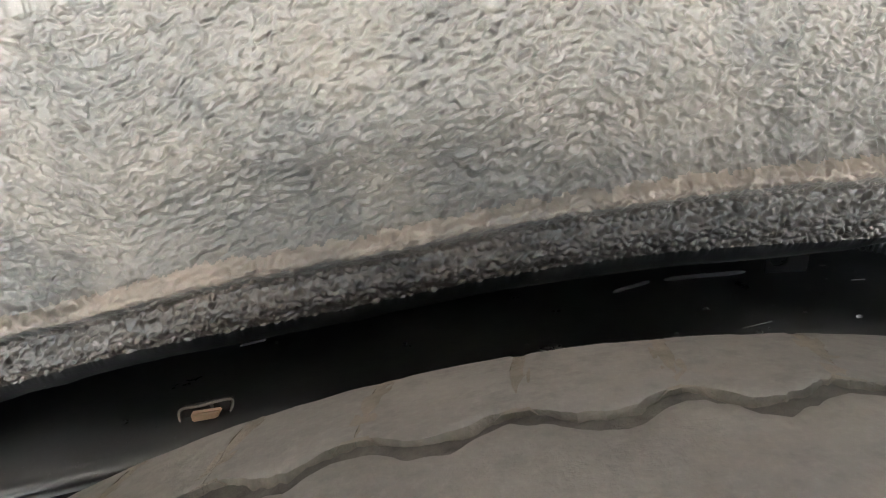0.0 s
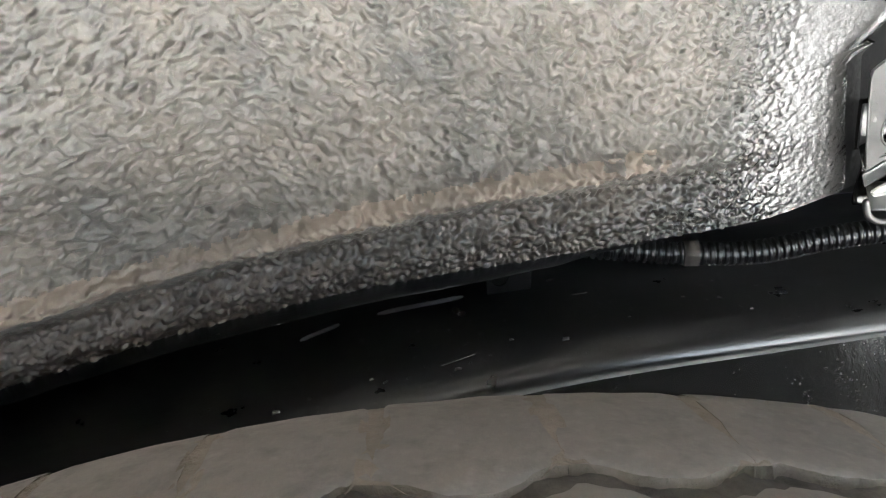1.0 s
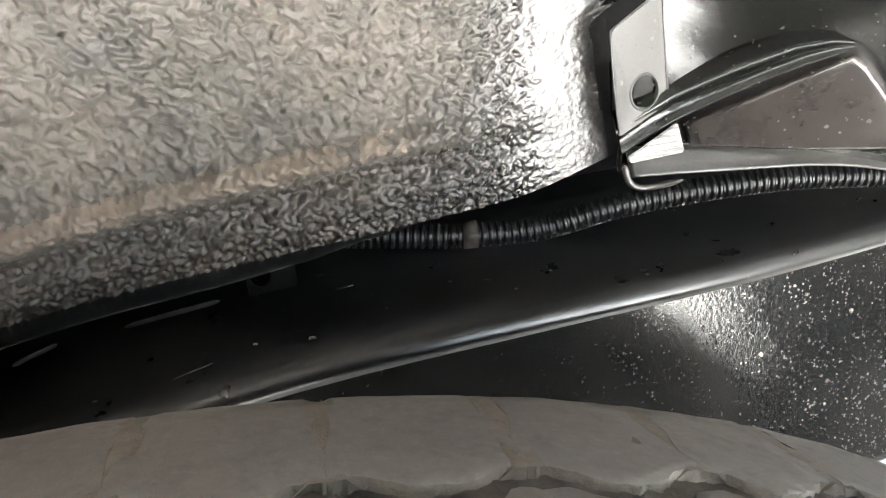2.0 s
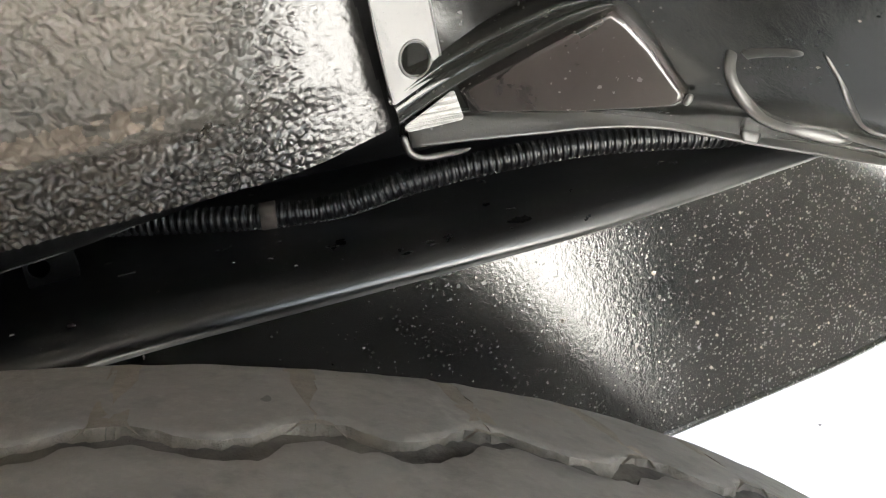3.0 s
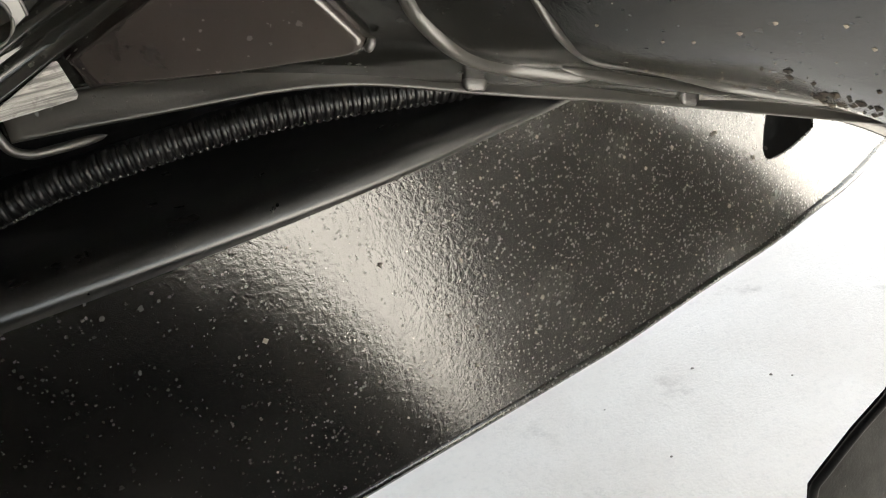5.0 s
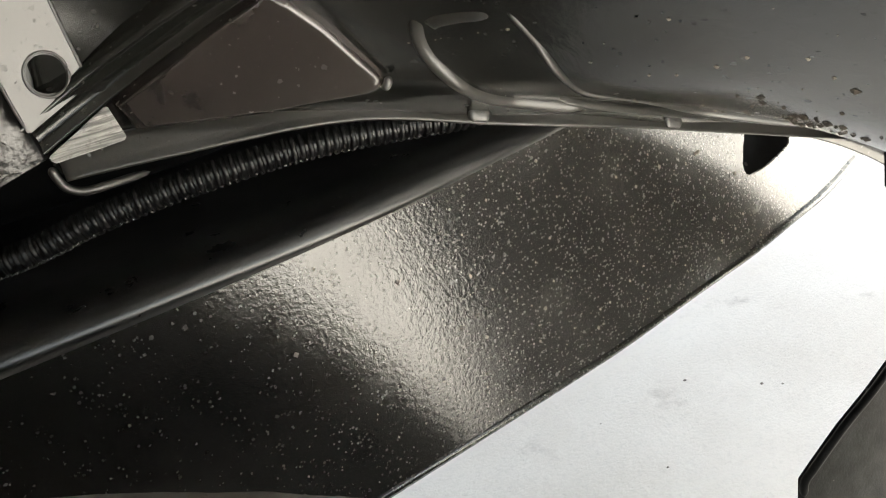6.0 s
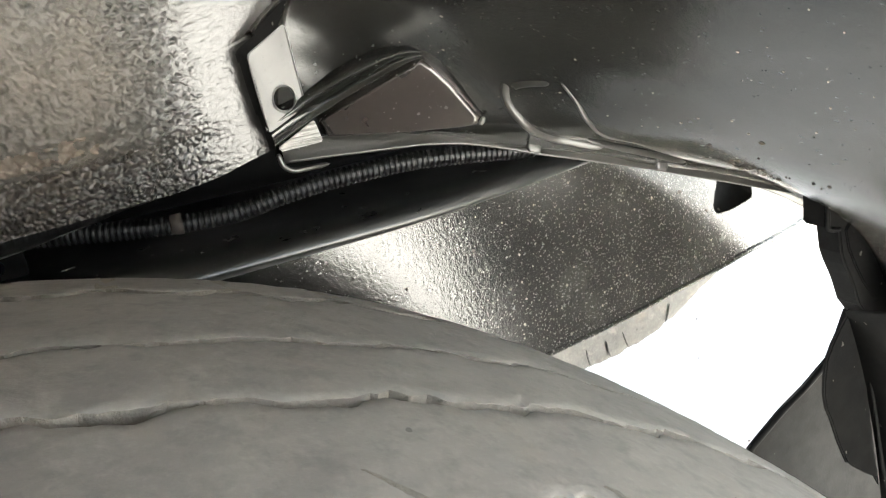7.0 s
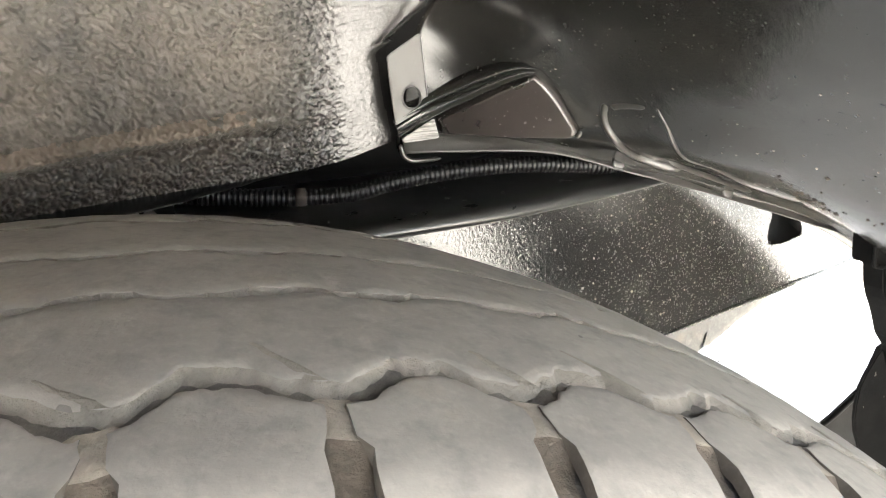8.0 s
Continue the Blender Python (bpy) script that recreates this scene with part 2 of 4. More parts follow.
def plate(outline, holes, y, depth, bevel=0.0, lean=None, cuts=()):
    """A sheet cut from (x, z) outlines, its face at y and its back at y + depth; lean(x, z) moves points in y."""
    bm = bmesh.new()
    for loop in (outline, *holes):
        vs = [bm.verts.new((x, 0, z)) for x, z in loop]
        for a, b in zip(vs, vs[1:] + vs[:1]):
            bm.edges.new((a, b))
    bmesh.ops.triangle_fill(bm, use_beauty=True, use_dissolve=False, edges=bm.edges[:], normal=(0, -1, 0))
    for place, across in cuts:
        bmesh.ops.bisect_plane(bm, geom=bm.verts[:] + bm.edges[:] + bm.faces[:], dist=1e-7, plane_co=place, plane_no=across)
    for f in bm.faces:
        f.normal_update()
        if f.normal.y > 0:
            f.normal_flip()
    rim = [e for e in bm.edges if len(e.link_faces) == 1]
    back = bmesh.ops.duplicate(bm, geom=bm.verts[:] + bm.edges[:] + bm.faces[:])
    twin = back["vert_map"]
    for f in [g for g in back["geom"] if isinstance(g, bmesh.types.BMFace)]:
        f.normal_flip()
    for v in [g for g in back["geom"] if isinstance(g, bmesh.types.BMVert)]:
        v.co.y += depth
    for e in rim:
        a, b = e.verts
        bm.faces.new((a, b, twin[b], twin[a]))
    for v in bm.verts:
        v.co.y += y + (lean(v.co.x, v.co.z) if lean else 0)
    bmesh.ops.recalc_face_normals(bm, faces=bm.faces[:])
    if bevel:
        edges = [e for e in bm.edges if len(e.link_faces) == 2 and e.calc_face_angle(0) > 1.0]
        bmesh.ops.bevel(bm, geom=edges, offset=bevel, segments=2, affect="EDGES")
    return bm


def from_bm(name, bm, material, smooth=False):
    me = bpy.data.meshes.new(name)
    for e in bm.edges:
        e.smooth = not smooth or e.calc_face_angle(0) < 0.6
    bm.to_mesh(me)
    bm.free()
    me.materials.append(material)
    if smooth:
        me.polygons.foreach_set("use_smooth", [True] * len(me.polygons))
    return me


def tube(name, points, radius, material, sides=10, flat=1.0):
    """A round bar along points, with closed rounded ends."""
    pts = [Vector(p) for p in points]
    fine = []
    for i in range(len(pts) - 1):
        a, b, c, d = pts[max(i - 1, 0)], pts[i], pts[i + 1], pts[min(i + 2, len(pts) - 1)]
        for k in range(6):
            q = k / 6
            fine.append(b + 0.5 * q * (c - a + q * (2 * a - 5 * b + 4 * c - d + q * (3 * (b - c) + d - a))))
    fine.append(pts[-1])
    verts = []
    n = len(fine)
    for i, p in enumerate(fine):
        t = (fine[min(i + 1, n - 1)] - fine[max(i - 1, 0)]).normalized()
        side = t.cross(Vector((0, -1, 0.3))).normalized()
        out = side.cross(t)
        end = min(i, n - 1 - i)
        r = radius * (0.05, 0.6, 0.88)[end] if end < 3 else radius
        verts += [p + r * (math.cos(a) * side + flat * math.sin(a) * out) for a in (2 * math.pi * k / sides for k in range(sides))]
    return mesh(name, verts, lay(sides, n, True), material)


# ---- ground ----
GROUND = 60
g = mesh("ground", [(-GROUND, -GROUND, 0), (GROUND, -GROUND, 0), (GROUND, GROUND, 0), (-GROUND, GROUND, 0)], [(0, 1, 2, 3)], CONCRETE, False)
tagged(new("ground", g), "pale sunlit concrete ground with faint stains", "ground", kind="structure")

# small stones lying on the concrete
dice = random.Random(21)
for n in range(8):
    x, y, r = dice.uniform(0.7, 1.35), dice.uniform(0.75, 1.35), dice.uniform(0.0010, 0.0026)
    bm = bmesh.new()
    bmesh.ops.create_icosphere(bm, subdivisions=2, radius=r)
    for v in bm.verts:
        v.co *= 1 + 0.25 * noise.noise(v.co / r + Vector((n * 3.1, 0, 0)))
        v.co = Vector((v.co.x * 1.2, v.co.y, v.co.z * 0.65)) + Vector((x, y, 0.5 * r))
    tagged(new("pebble", from_bm("pebble", bm, STONE, True)), "small grey-brown stone on the concrete", "stone", "stones on the ground")

# ---- wheelhouse shell ----
HUBX, HUBZ, LIP_Y = 0.0851, 0.3774, -0.14
PROFILES = {
    26: "395 297 405 297 420 296 435 293 450 291 470 287 490 272 505 234 515 160 518 90 518 20",
    28: "395 297 405 296 420 294 435 292 450 290 470 285 490 270 505 232 515 160 518 90 518 20",
    38: "437 287 440 283 444 276 449 269 455 262 466 248 478 222 490 185 499 135 504 85 507 20",
    44: "457 274 462 271 467 262 469 250 471 235 474 218 482 200 493 175 501 130 504 85 507 20",
    52: "494 268 500 264 503 256 505 245 505 232 505 218 505 200 506 170 508 135 509 105 510 80",
    62: "558 270 563 266 566 258 566 247 562 235 553 220 543 200 533 170 526 130 524 105 523 80",
    74: "625 270 630 266 633 258 633 247 610 235 575 220 545 200 531 170 527 130 526 105 526 80",
    88: "690 270 695 266 698 258 698 247 694 235 684 220 672 200 658 170 640 110 630 40 625 -140",
}
ANGLES = sorted(PROFILES)
TABLE = np.array([[float(v) for v in PROFILES[a].split()] for a in ANGLES]).reshape(len(ANGLES), -1, 2) / 1000


def shell(angle, k):
    """A point of the wheelhouse wall: degrees round the hub from straight up, and 0 to 10 from the flange inwards."""
    angle += 2.4 * max(0.0, 1 - k / 4.0) * max(0.0, 30 - angle) / 4
    rows = sum(np.array([[np.interp(angle + d, ANGLES, TABLE[:, i, j]) for j in (0, 1)] for i in range(TABLE.shape[1])]) for d in (-2, -1, 0, 1, 2)) / 5
    i = min(int(k), 9); q = k - i
    a, b, c, d = (rows[max(0, min(10, i + o))] for o in (-1, 0, 1, 2))
    r, y = b + 0.5 * q * (c - a + q * (2 * a - 5 * b + 4 * c - d + q * (3 * (b - c) + d - a)))
    y -= 0.009 * math.exp(-(((angle - 32.5) / 3.0) ** 2) - (((r - 0.478) / 0.020) ** 2))
    s = math.radians(angle)
    return (HUBX + r * math.sin(s), y, HUBZ + r * math.cos(s))


house = root("wheelhouse_wall", (0.40, 0.26, 0.70), "black painted steel wheelhouse wall with pressed beads, dusty", "wheel arch")
cols, rows = np.arange(26, 88.1, 0.5), np.arange(0, 10.01, 0.2)
kept = [f for f in lay(len(cols), len(rows)) if cols[f[0] % len(cols)] < 70 or rows[f[0] // len(cols)] < 6]
skin = part("skin", mesh("skin", [shell(a, k) for k in rows for a in cols], kept, PAINT_DUSTY_SHEEN), house)
thicken(skin, 0.0012)

# the flange: a narrow lip that hangs from the wall's lower edge
flange_z = line("262 728.5 295 726.5 344 722.2 366 718.3 383 712.5 401 706 462 685.6 492 674.5 576 643 655 609.5 800 545", 0.008)
flange_y = line("262 289 300 284 344 280 383 276 401 271.5 430 268 500 265 800 264.5", 0.01)
xs = np.arange(0.276, 0.79, 0.004)
prof = [(0.0062, 0.0096), (0.0042, 0.0092), (0.0034, 0.0080), (0.0018, 0.0042), (0.0005, 0.0014), (0.0, 0.0008), (0.0002, 0.0001), (0.0012, -0.0002), (0.0022, 0.0004)]
lip = part("flange", mesh("flange", [(x, flange_y(x) + dy * float(np.interp(x, [0.39, 0.45], [1, 0.35])), flange_z(x) + dz) for dy, dz in prof for x in xs], lay(len(xs), len(prof)), PAINT_FLANGE), house, "narrow folded steel flange along the lower edge")
thicken(lip, 0.001)
for x, shift in ((0.4015, -0.0002), (0.478, -0.0012)):
    fy, fz = flange_y(x) + shift, flange_z(x)
    spot = tube("weld_spot", [(x - 0.0040, fy + 0.0014, fz + 0.0058), (x, fy + 0.0010, fz + 0.0044), (x + 0.0040, fy + 0.0006, fz + 0.0030)], 0.0036, PAINT_CLEAN, 12, 0.35)
    part("weld_spot", spot, lip, "pale rubbed weld spot")

# pressed beads
BEADS = (
    ("bead", ((0.3850, 0.2235, 0.7500), (0.3790, 0.2320, 0.7507), (0.3740, 0.2405, 0.7497), (0.3736, 0.2450, 0.7460), (0.3765, 0.2482, 0.7390), (0.3835, 0.2495, 0.7295), (0.3930, 0.2525, 0.7222), (0.4070, 0.2545, 0.7155), (0.4290, 0.2490, 0.7068)), 0.0042),
    ("bead", ((0.3848, 0.2190, 0.7500), (0.3930, 0.2205, 0.7400), (0.4000, 0.2225, 0.7290), (0.4120, 0.2265, 0.7190), (0.4270, 0.2225, 0.7130), (0.4560, 0.2235, 0.6990), (0.4830, 0.2090, 0.6880)), 0.0020),
    ("bead", ((0.4105, 0.2380, 0.7150), (0.4300, 0.2390, 0.7065), (0.4550, 0.2405, 0.6965), (0.4760, 0.2420, 0.6880)), 0.0016),
)
for n, (name, pts, r) in enumerate(BEADS):
    part(name, tube(name, [(x + 0.0003, y + (0.0009, 0.0009, 0.0024)[n], z + 0.0004) for x, y, z in pts], r, PAINT_FLANGE, 14, 0.5), house)

# dark flakes of dirt along the wall's lower fold
dice = random.Random(7)
verts, faces = [], []
for n in range(110):
    angle, k = dice.gauss(52.8, 2.6), dice.gauss(5.95, 0.22) if n % 3 else dice.uniform(4.8, 7.5)
    c, e, f = Vector(shell(angle, k)), Vector(shell(angle + 0.4, k)), Vector(shell(angle, k + 0.1))
    u, v = (e - c).normalized(), (f - c).normalized()
    out = u.cross(v).normalized()
    out = out if out.y < 0 else -out
    r, i = 0.0007 + 0.0015 * dice.random() ** 2, len(verts)
    ring = [c + r * (math.cos(q) * u * (0.6 + dice.random()) + math.sin(q) * v * (0.4 + 0.6 * dice.random())) for q in (0, 1.05, 2.1, 3.14, 4.2, 5.24)]
    verts += [p + out * 0.0013 for p in ring] + [c + out * (0.0016 + 0.35 * r)]
    faces += [(i + q, i + (q + 1) % 6, i + 6) for q in range(6)]
tagged(new("dirt_flakes", mesh("dirt_flakes", verts, faces, FLAKE, False)), "small dark flakes of dirt on the wheelhouse wall", "dirt", kind="stuff")

dice = random.Random(17)
verts, faces = [], []
for n in range(170):
    angle, k = (dice.gauss(33.5, 1.2), dice.gauss(4.6, 0.7)) if n < 30 else (dice.uniform(36, 64), dice.uniform(4.5, 9.8))
    c, e, f = Vector(shell(angle, k)), Vector(shell(angle + 0.4, k)), Vector(shell(angle, k + 0.1))
    u, v = (e - c).normalized(), (f - c).normalized()
    out = u.cross(v).normalized()
    out = out if out.y < 0 else -out
    r, i = 0.00028 + 0.0006 * dice.random() ** 3, len(verts)
    verts += [c + out * 0.0012 + r * (math.cos(q) * u * dice.uniform(0.6, 1.3) + math.sin(q) * v * dice.uniform(0.5, 1.1)) for q in (0, 1.26, 2.51, 3.77, 5.03)] + [c + out * (0.0014 + 0.6 * r)]
    faces += [(i + q, i + (q + 1) % 5, i + 5) for q in range(5)]
tagged(new("dust_specks", mesh("dust_specks", verts, faces, SAND, False)), "pale specks of dust on the black wheelhouse wall", "dust", kind="stuff")

# pressed wedge beside the bracket
top = [(0.2955, 0.2853, 0.7445), (0.3117, 0.2758, 0.7522), (0.3258, 0.2667, 0.7595), (0.3352, 0.2608, 0.7640), (0.3390, 0.2590, 0.7658), (0.3440, 0.2580, 0.7610), (0.3520, 0.2582, 0.7520), (0.3655, 0.2600, 0.7340), (0.3652, 0.2612, 0.7312), (0.3625, 0.2625, 0.7302), (0.3330, 0.2748, 0.7318), (0.3150, 0.2812, 0.7340), (0.2985, 0.2870, 0.7362)]
mid = Vector((0.330, 0.2705, 0.748))
verts, rings = [], ((1.10, 0.0075), (1.035, 0.0035), (1.0, 0.0012), (0.96, 0.0002), (0.90, 0.0), (0.5, 0.0))
for k, back in rings:
    verts += [mid + (Vector(p) - mid) * k + Vector((0.376, 0.861, 0.341)) * (back * 1.3 - 0.0022) for p in top]
wedge = lay(len(top), len(rings), True) + [tuple(range(len(top) * (len(rings) - 1), len(top) * len(rings)))]
wedge_part = part("wedge", mesh("wedge", verts, wedge, PAINT_TINTED), house, "raised three-cornered pressing, its flat dusty face tinted for a reflection")
spine = [Vector((x, y, z)) for x, y, z in ((0.2712, 0.2862, 0.7398), (0.2820, 0.2872, 0.7442), (0.2921, 0.2862, 0.7486), (0.3030, 0.2806, 0.7536), (0.3140, 0.2735, 0.7590), (0.3250, 0.2662, 0.7640), (0.3325, 0.2610, 0.7664), (0.3385, 0.2585, 0.7668))]
groove = [(0.0088, 0.0075), (0.0064, 0.0020), (0.0050, 0.0004), (0.0041, 0.0004), (0.0030, 0.0014), (0.0013, 0.0030), (-0.0007, 0.0033), (-0.0026, 0.0019), (-0.0036, 0.0006), (-0.0042, 0.0003), (-0.0050, 0.0012)]
verts = []
for i, p in enumerate(spine):
    along = (spine[min(i + 1, len(spine) - 1)] - spine[max(i - 1, 0)]).normalized()
    facing = Vector((-0.376, -0.861, -0.341)).normalized()
    up = facing.cross(along).normalized()
    up = up if up.z > 0 else -up
    small = (1, 1, 1, 0.95, 0.9, 0.8, 0.6, 0.3)[i]
    verts += [p + up * d * small - facing * (back * small + 0.0012) for d, back in groove]
part("groove", mesh("groove", verts, lay(len(groove), len(spine)), PAINT_DUSTY_SHEEN), house, "pressed groove along the top of the wedge")
# The corner's glint is built as a small nub of bracket paint.
part("tip", tube("tip", [(0.3640, 0.2592, 0.7305), (0.3658, 0.2588, 0.7322), (0.3660, 0.2590, 0.7340)], 0.0013, PAINT_CLEAN, 8), wedge_part, "small nub that stands for the bright glint at the corner")

# ---- bracket ----
bracket = root("mounting_bracket", (0.283, 0.2875, 0.726), "glossy black steel mounting bracket with a round hole", "bracket")
ring = [(0.2815 + 0.0051 * math.cos(a), 0.7568 + 0.0053 * math.sin(a)) for a in (2 * math.pi * k / 28 for k in range(28))]
face = [(0.2681, 0.7770), (0.2684, 0.7786), (0.2700, 0.7798), (0.2872, 0.7888), (0.2882, 0.7878), (0.2884, 0.7800), (0.2912, 0.7520), (0.2906, 0.7508), (0.2719, 0.7432), (0.2712, 0.7440)]
bracket_plate = part("plate", from_bm("plate", plate(face, [ring], 0.2878, 0.0014, 0.0004, lambda x, z: 0.15 * (x - 0.2803) - 0.04 * max(0.0, z - 0.755)), PAINT_CLEAN), bracket)
foot = [(0.2925, 0.7446), (0.2932, 0.7440), (0.2950, 0.7352), (0.2942, 0.7342), (0.2752, 0.7338), (0.2738, 0.7352), (0.2745, 0.7362)]
part("foot", from_bm("foot", plate(foot, [], 0.2850, 0.0014, 0.0004, lambda x, z: 0.10 * (z - 0.734)), STEEL), bracket, "rubbed lower foot of the bracket")
for edge in (((0.2682, 0.2852, 0.7770), (0.2690, 0.2858, 0.7660), (0.2702, 0.2862, 0.7540), (0.2714, 0.2864, 0.7442)), ((0.2880, 0.2876, 0.7875), (0.2885, 0.2880, 0.7800), (0.2898, 0.2888, 0.7650), (0.2911, 0.2892, 0.7525))):
    part("edge", tube("edge", edge, 0.00045, PAINT_CLEAN, 6), bracket_plate, "rounded cut edge")
inside = [(0.2735, 0.7490), (0.2778, 0.7490), (0.2782, 0.7606), (0.2900, 0.7618), (0.2900, 0.7650), (0.2735, 0.7650)]
# A black sheet stands for the shade seen in the hole.
part("hole_back", from_bm("hole_back", plate([(0.2735, 0.7480), (0.2905, 0.7480), (0.2905, 0.7665), (0.2735, 0.7665)], [], 0.2968, 0.001, 0.0003), FLAP), bracket, "black sheet added behind the hole for its shade")
part("inner_plate", from_bm("inner_plate", plate(inside, [], 0.2950, 0.001, 0.0003), PAINT_CLEAN), bracket, "second steel sheet seen through the hole")
rim = [(0.2815 + 0.0056 * math.cos(a), 0.2878 + 0.00084 * math.cos(a), 0.7568 + 0.0060 * math.sin(a)) for a in (2 * math.pi * k / 28 for k in range(29))]
part("hole_rim", tube("hole_rim", rim[::2], 0.0005, PAINT_CLEAN, 6), bracket_plate)
part("lip", tube("lip", [(0.2733, 0.2868, 0.7330), (0.2738, 0.2868, 0.7298), (0.2752, 0.2868, 0.7262), (0.2790, 0.2868, 0.7238), (0.2850, 0.2875, 0.7231), (0.2985, 0.2915, 0.7220)], 0.0013, PAINT_CLEAN, 8), bracket, "bright rolled lower lip")

# ---- textured liner ----
liner = root("wheel_arch_liner", (0.05, 0.29, 0.70), "dark wheel arch wall with coarse sprayed stone-guard texture, dusty", "arch liner")
fold_z = line("-400 612 -250 648 -158 671 -114 684 -38 698 35 712.5 95 719.5 140 721 200 722.5 235 724.5 257 729 272 733.5 330 740", 0.012)
bead_z = line("-400 640 -250 676 -150 697.5 -120 704 -75 716 -20 725 37 737 94 745 153 750 216 752.5 300 754", 0.015)


def base_y(x, z):
    return 0.3892 + 0.0548 * x - 0.1425 * z


def liner_y(x, z):
    """The liner's wall with its swell over the bead, its ridge and its upright right end."""
    d = z - bead_z(x)
    fade = 1 / (1 + math.exp((x - 0.218) / 0.011))
    y = base_y(x, z)
    y -= fade * (0.0058 * math.exp(-((d / 0.0042) ** 2)) - 0.0022 * math.exp(-(((d + 0.0095) / 0.0040) ** 2)))
    y += fade * 0.0030 * math.exp(-(((d - 0.022) / 0.016) ** 2)) - fade * 0.0022 * math.exp(-(((d + 0.018) / 0.006) ** 2))
    y -= 0.0095 * math.exp(-(((d - 0.048) / 0.021) ** 2)) * math.exp(-(((x - 0.005) / 0.085) ** 2))
    q = max(0.0, min(1.0, (x - 0.208) / 0.038))
    return y + 0.088 * (z - 0.757) * q * q * (3 - 2 * q)


def lumps(x, z, amount):
    """Coarse sprayed texture: wavy crests drawn out along a slant, lower and flatter to the rear, round grains under the bead."""
    lean = float(np.interp(x, [-0.10, 0.06], [0.28, 0.66]))
    ca, sa = math.cos(lean), math.sin(lean)
    wx = 0.0011 * noise.noise((230 * x, 7.0, 230 * z)) + 0.00036 * noise.noise((700 * x, 17.0, 700 * z))
    wz = 0.0011 * noise.noise((230 * x, 37.0, 230 * z)) + 0.00036 * noise.noise((700 * x, 27.0, 700 * z))
    a, b = ca * (x + wx) - sa * (z + wz), sa * (x + wx) + ca * (z + wz)
    first = noise.noise(Vector((a * 270, 3.1, b * 480)))
    b += 0.0006 * first
    n = noise.noise(Vector((a * 340, 13.1, b * 580)))
    f = noise.noise(Vector((a * 640, 9.2, b * 900)))
    w = noise.noise(Vector((x * 60, 1.7, z * 60)))
    crest = max(0.0, 1 - 2.2 * abs(n)) ** 1.4
    d = z - bead_z(x)
    low = max(1 / (1 + math.exp((d + 0.004) / 0.0015)), 0.75 * float(np.interp(x, [0.165, 0.225], [0, 1])))
    far = noise.voronoi(Vector(((x + wx) * 330, 3.1, (z + wz) * 460)))[0]
    grain = min(1.0, 1.9 * (far[1] - far[0])) + 0.5 * f
    wall = (0.50 + 0.4 * w) * crest + 1.0 * first + 0.30 * f
    return amount * (wall * (1 - low) + grain * low)


def right_end(z):
    return float(np.interp(z, [0.70, 0.735, 0.760, 0.779, 0.7805, 0.792, 0.805, 0.95], [0.2825, 0.2795, 0.2750, 0.2725, 0.2735, 0.2938, 0.3140, 0.50]))


us = np.concatenate([np.arange(-0.40, -0.18, 0.006), np.arange(-0.18, 0.2455, 0.00052)])
ends = np.linspace(0, 1, 40)[1:]
vs = np.concatenate([np.arange(0, 0.126, 0.00052), np.arange(0.126, 0.236, 0.006)])
hem = [(0.0150, -0.0092), (0.0125, -0.0100), (0.0098, -0.0099), (0.0068, -0.0088), (0.0042, -0.0068), (0.0022, -0.0045), (0.0008, -0.0022)]
verts = []
for j in range(len(hem) + len(vs)):
    for i in range(len(us) + len(ends)):
        up = 0 if j < len(hem) else vs[j - len(hem)]
        x = us[i] if i < len(us) else None
        if x is None:
            z = fold_z(0.262) + up
            x = us[-1] + (right_end(z) - us[-1]) * ends[i - len(us)]
            curl = 0.0030 * ends[i - len(us)] ** 4 if z < 0.783 else 0.0105 * ends[i - len(us)] ** 6
        else:
            curl = 0
        z = fold_z(x) + up * (1 if i < len(us) else 1)
        y = liner_y(x, z) + curl
        fine = (1 if x > -0.19 and up < 0.125 else 0.6) * float(np.interp(x, [-0.10, 0.12], [0.68, 1.0]))
        if j < len(hem):
            dy, dz = hem[j]
            small = 0.00025 * noise.noise((x * 300, j, 2.0)) + 0.0006 * noise.noise((x * 70, 4.0, 2.0))
            verts.append((x, y + dy, z + dz * (0.05 + 0.95 / (1 + math.exp((x - 0.185) / 0.018))) + small))
        else:
            verts.append((x, y - lumps(x, z, 0.00205 * fine * (0.07 + 0.93 / (1 + math.exp((x - 0.233) / 0.006)))), z))
wide = len(us) + len(ends)
sorts = {"wall": [], "bead": [], "skirt": [], "hem": [], "end_gap": [], "upper_gap": []}
for f in lay(wide, len(hem) + len(vs)):
    x, _, z = verts[f[0]]
    d = z - bead_z(x) + 0.0016 * noise.noise((x * 120, 1.0, z * 120)) + 0.0014 * noise.noise((x * 420, 3.0, z * 420))
    tan = 0.0038 if x < 0.19 + 0.03 * noise.noise((x * 200, 5.0, z * 200)) else -1
    if f[0] // wide < len(hem):
        sorts["hem"].append(f)
        continue
    # The last millimetres are coloured black for the shadowed gap before the bracket.
    if x > right_end(z) - 0.0070 and f[0] % wide >= len(us) and z < 0.81:
        sorts["end_gap" if z < 0.7795 else "upper_gap"].append(f)
        continue
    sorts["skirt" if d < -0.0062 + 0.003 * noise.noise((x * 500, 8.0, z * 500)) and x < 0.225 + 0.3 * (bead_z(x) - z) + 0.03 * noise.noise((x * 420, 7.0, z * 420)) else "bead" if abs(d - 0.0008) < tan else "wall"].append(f)
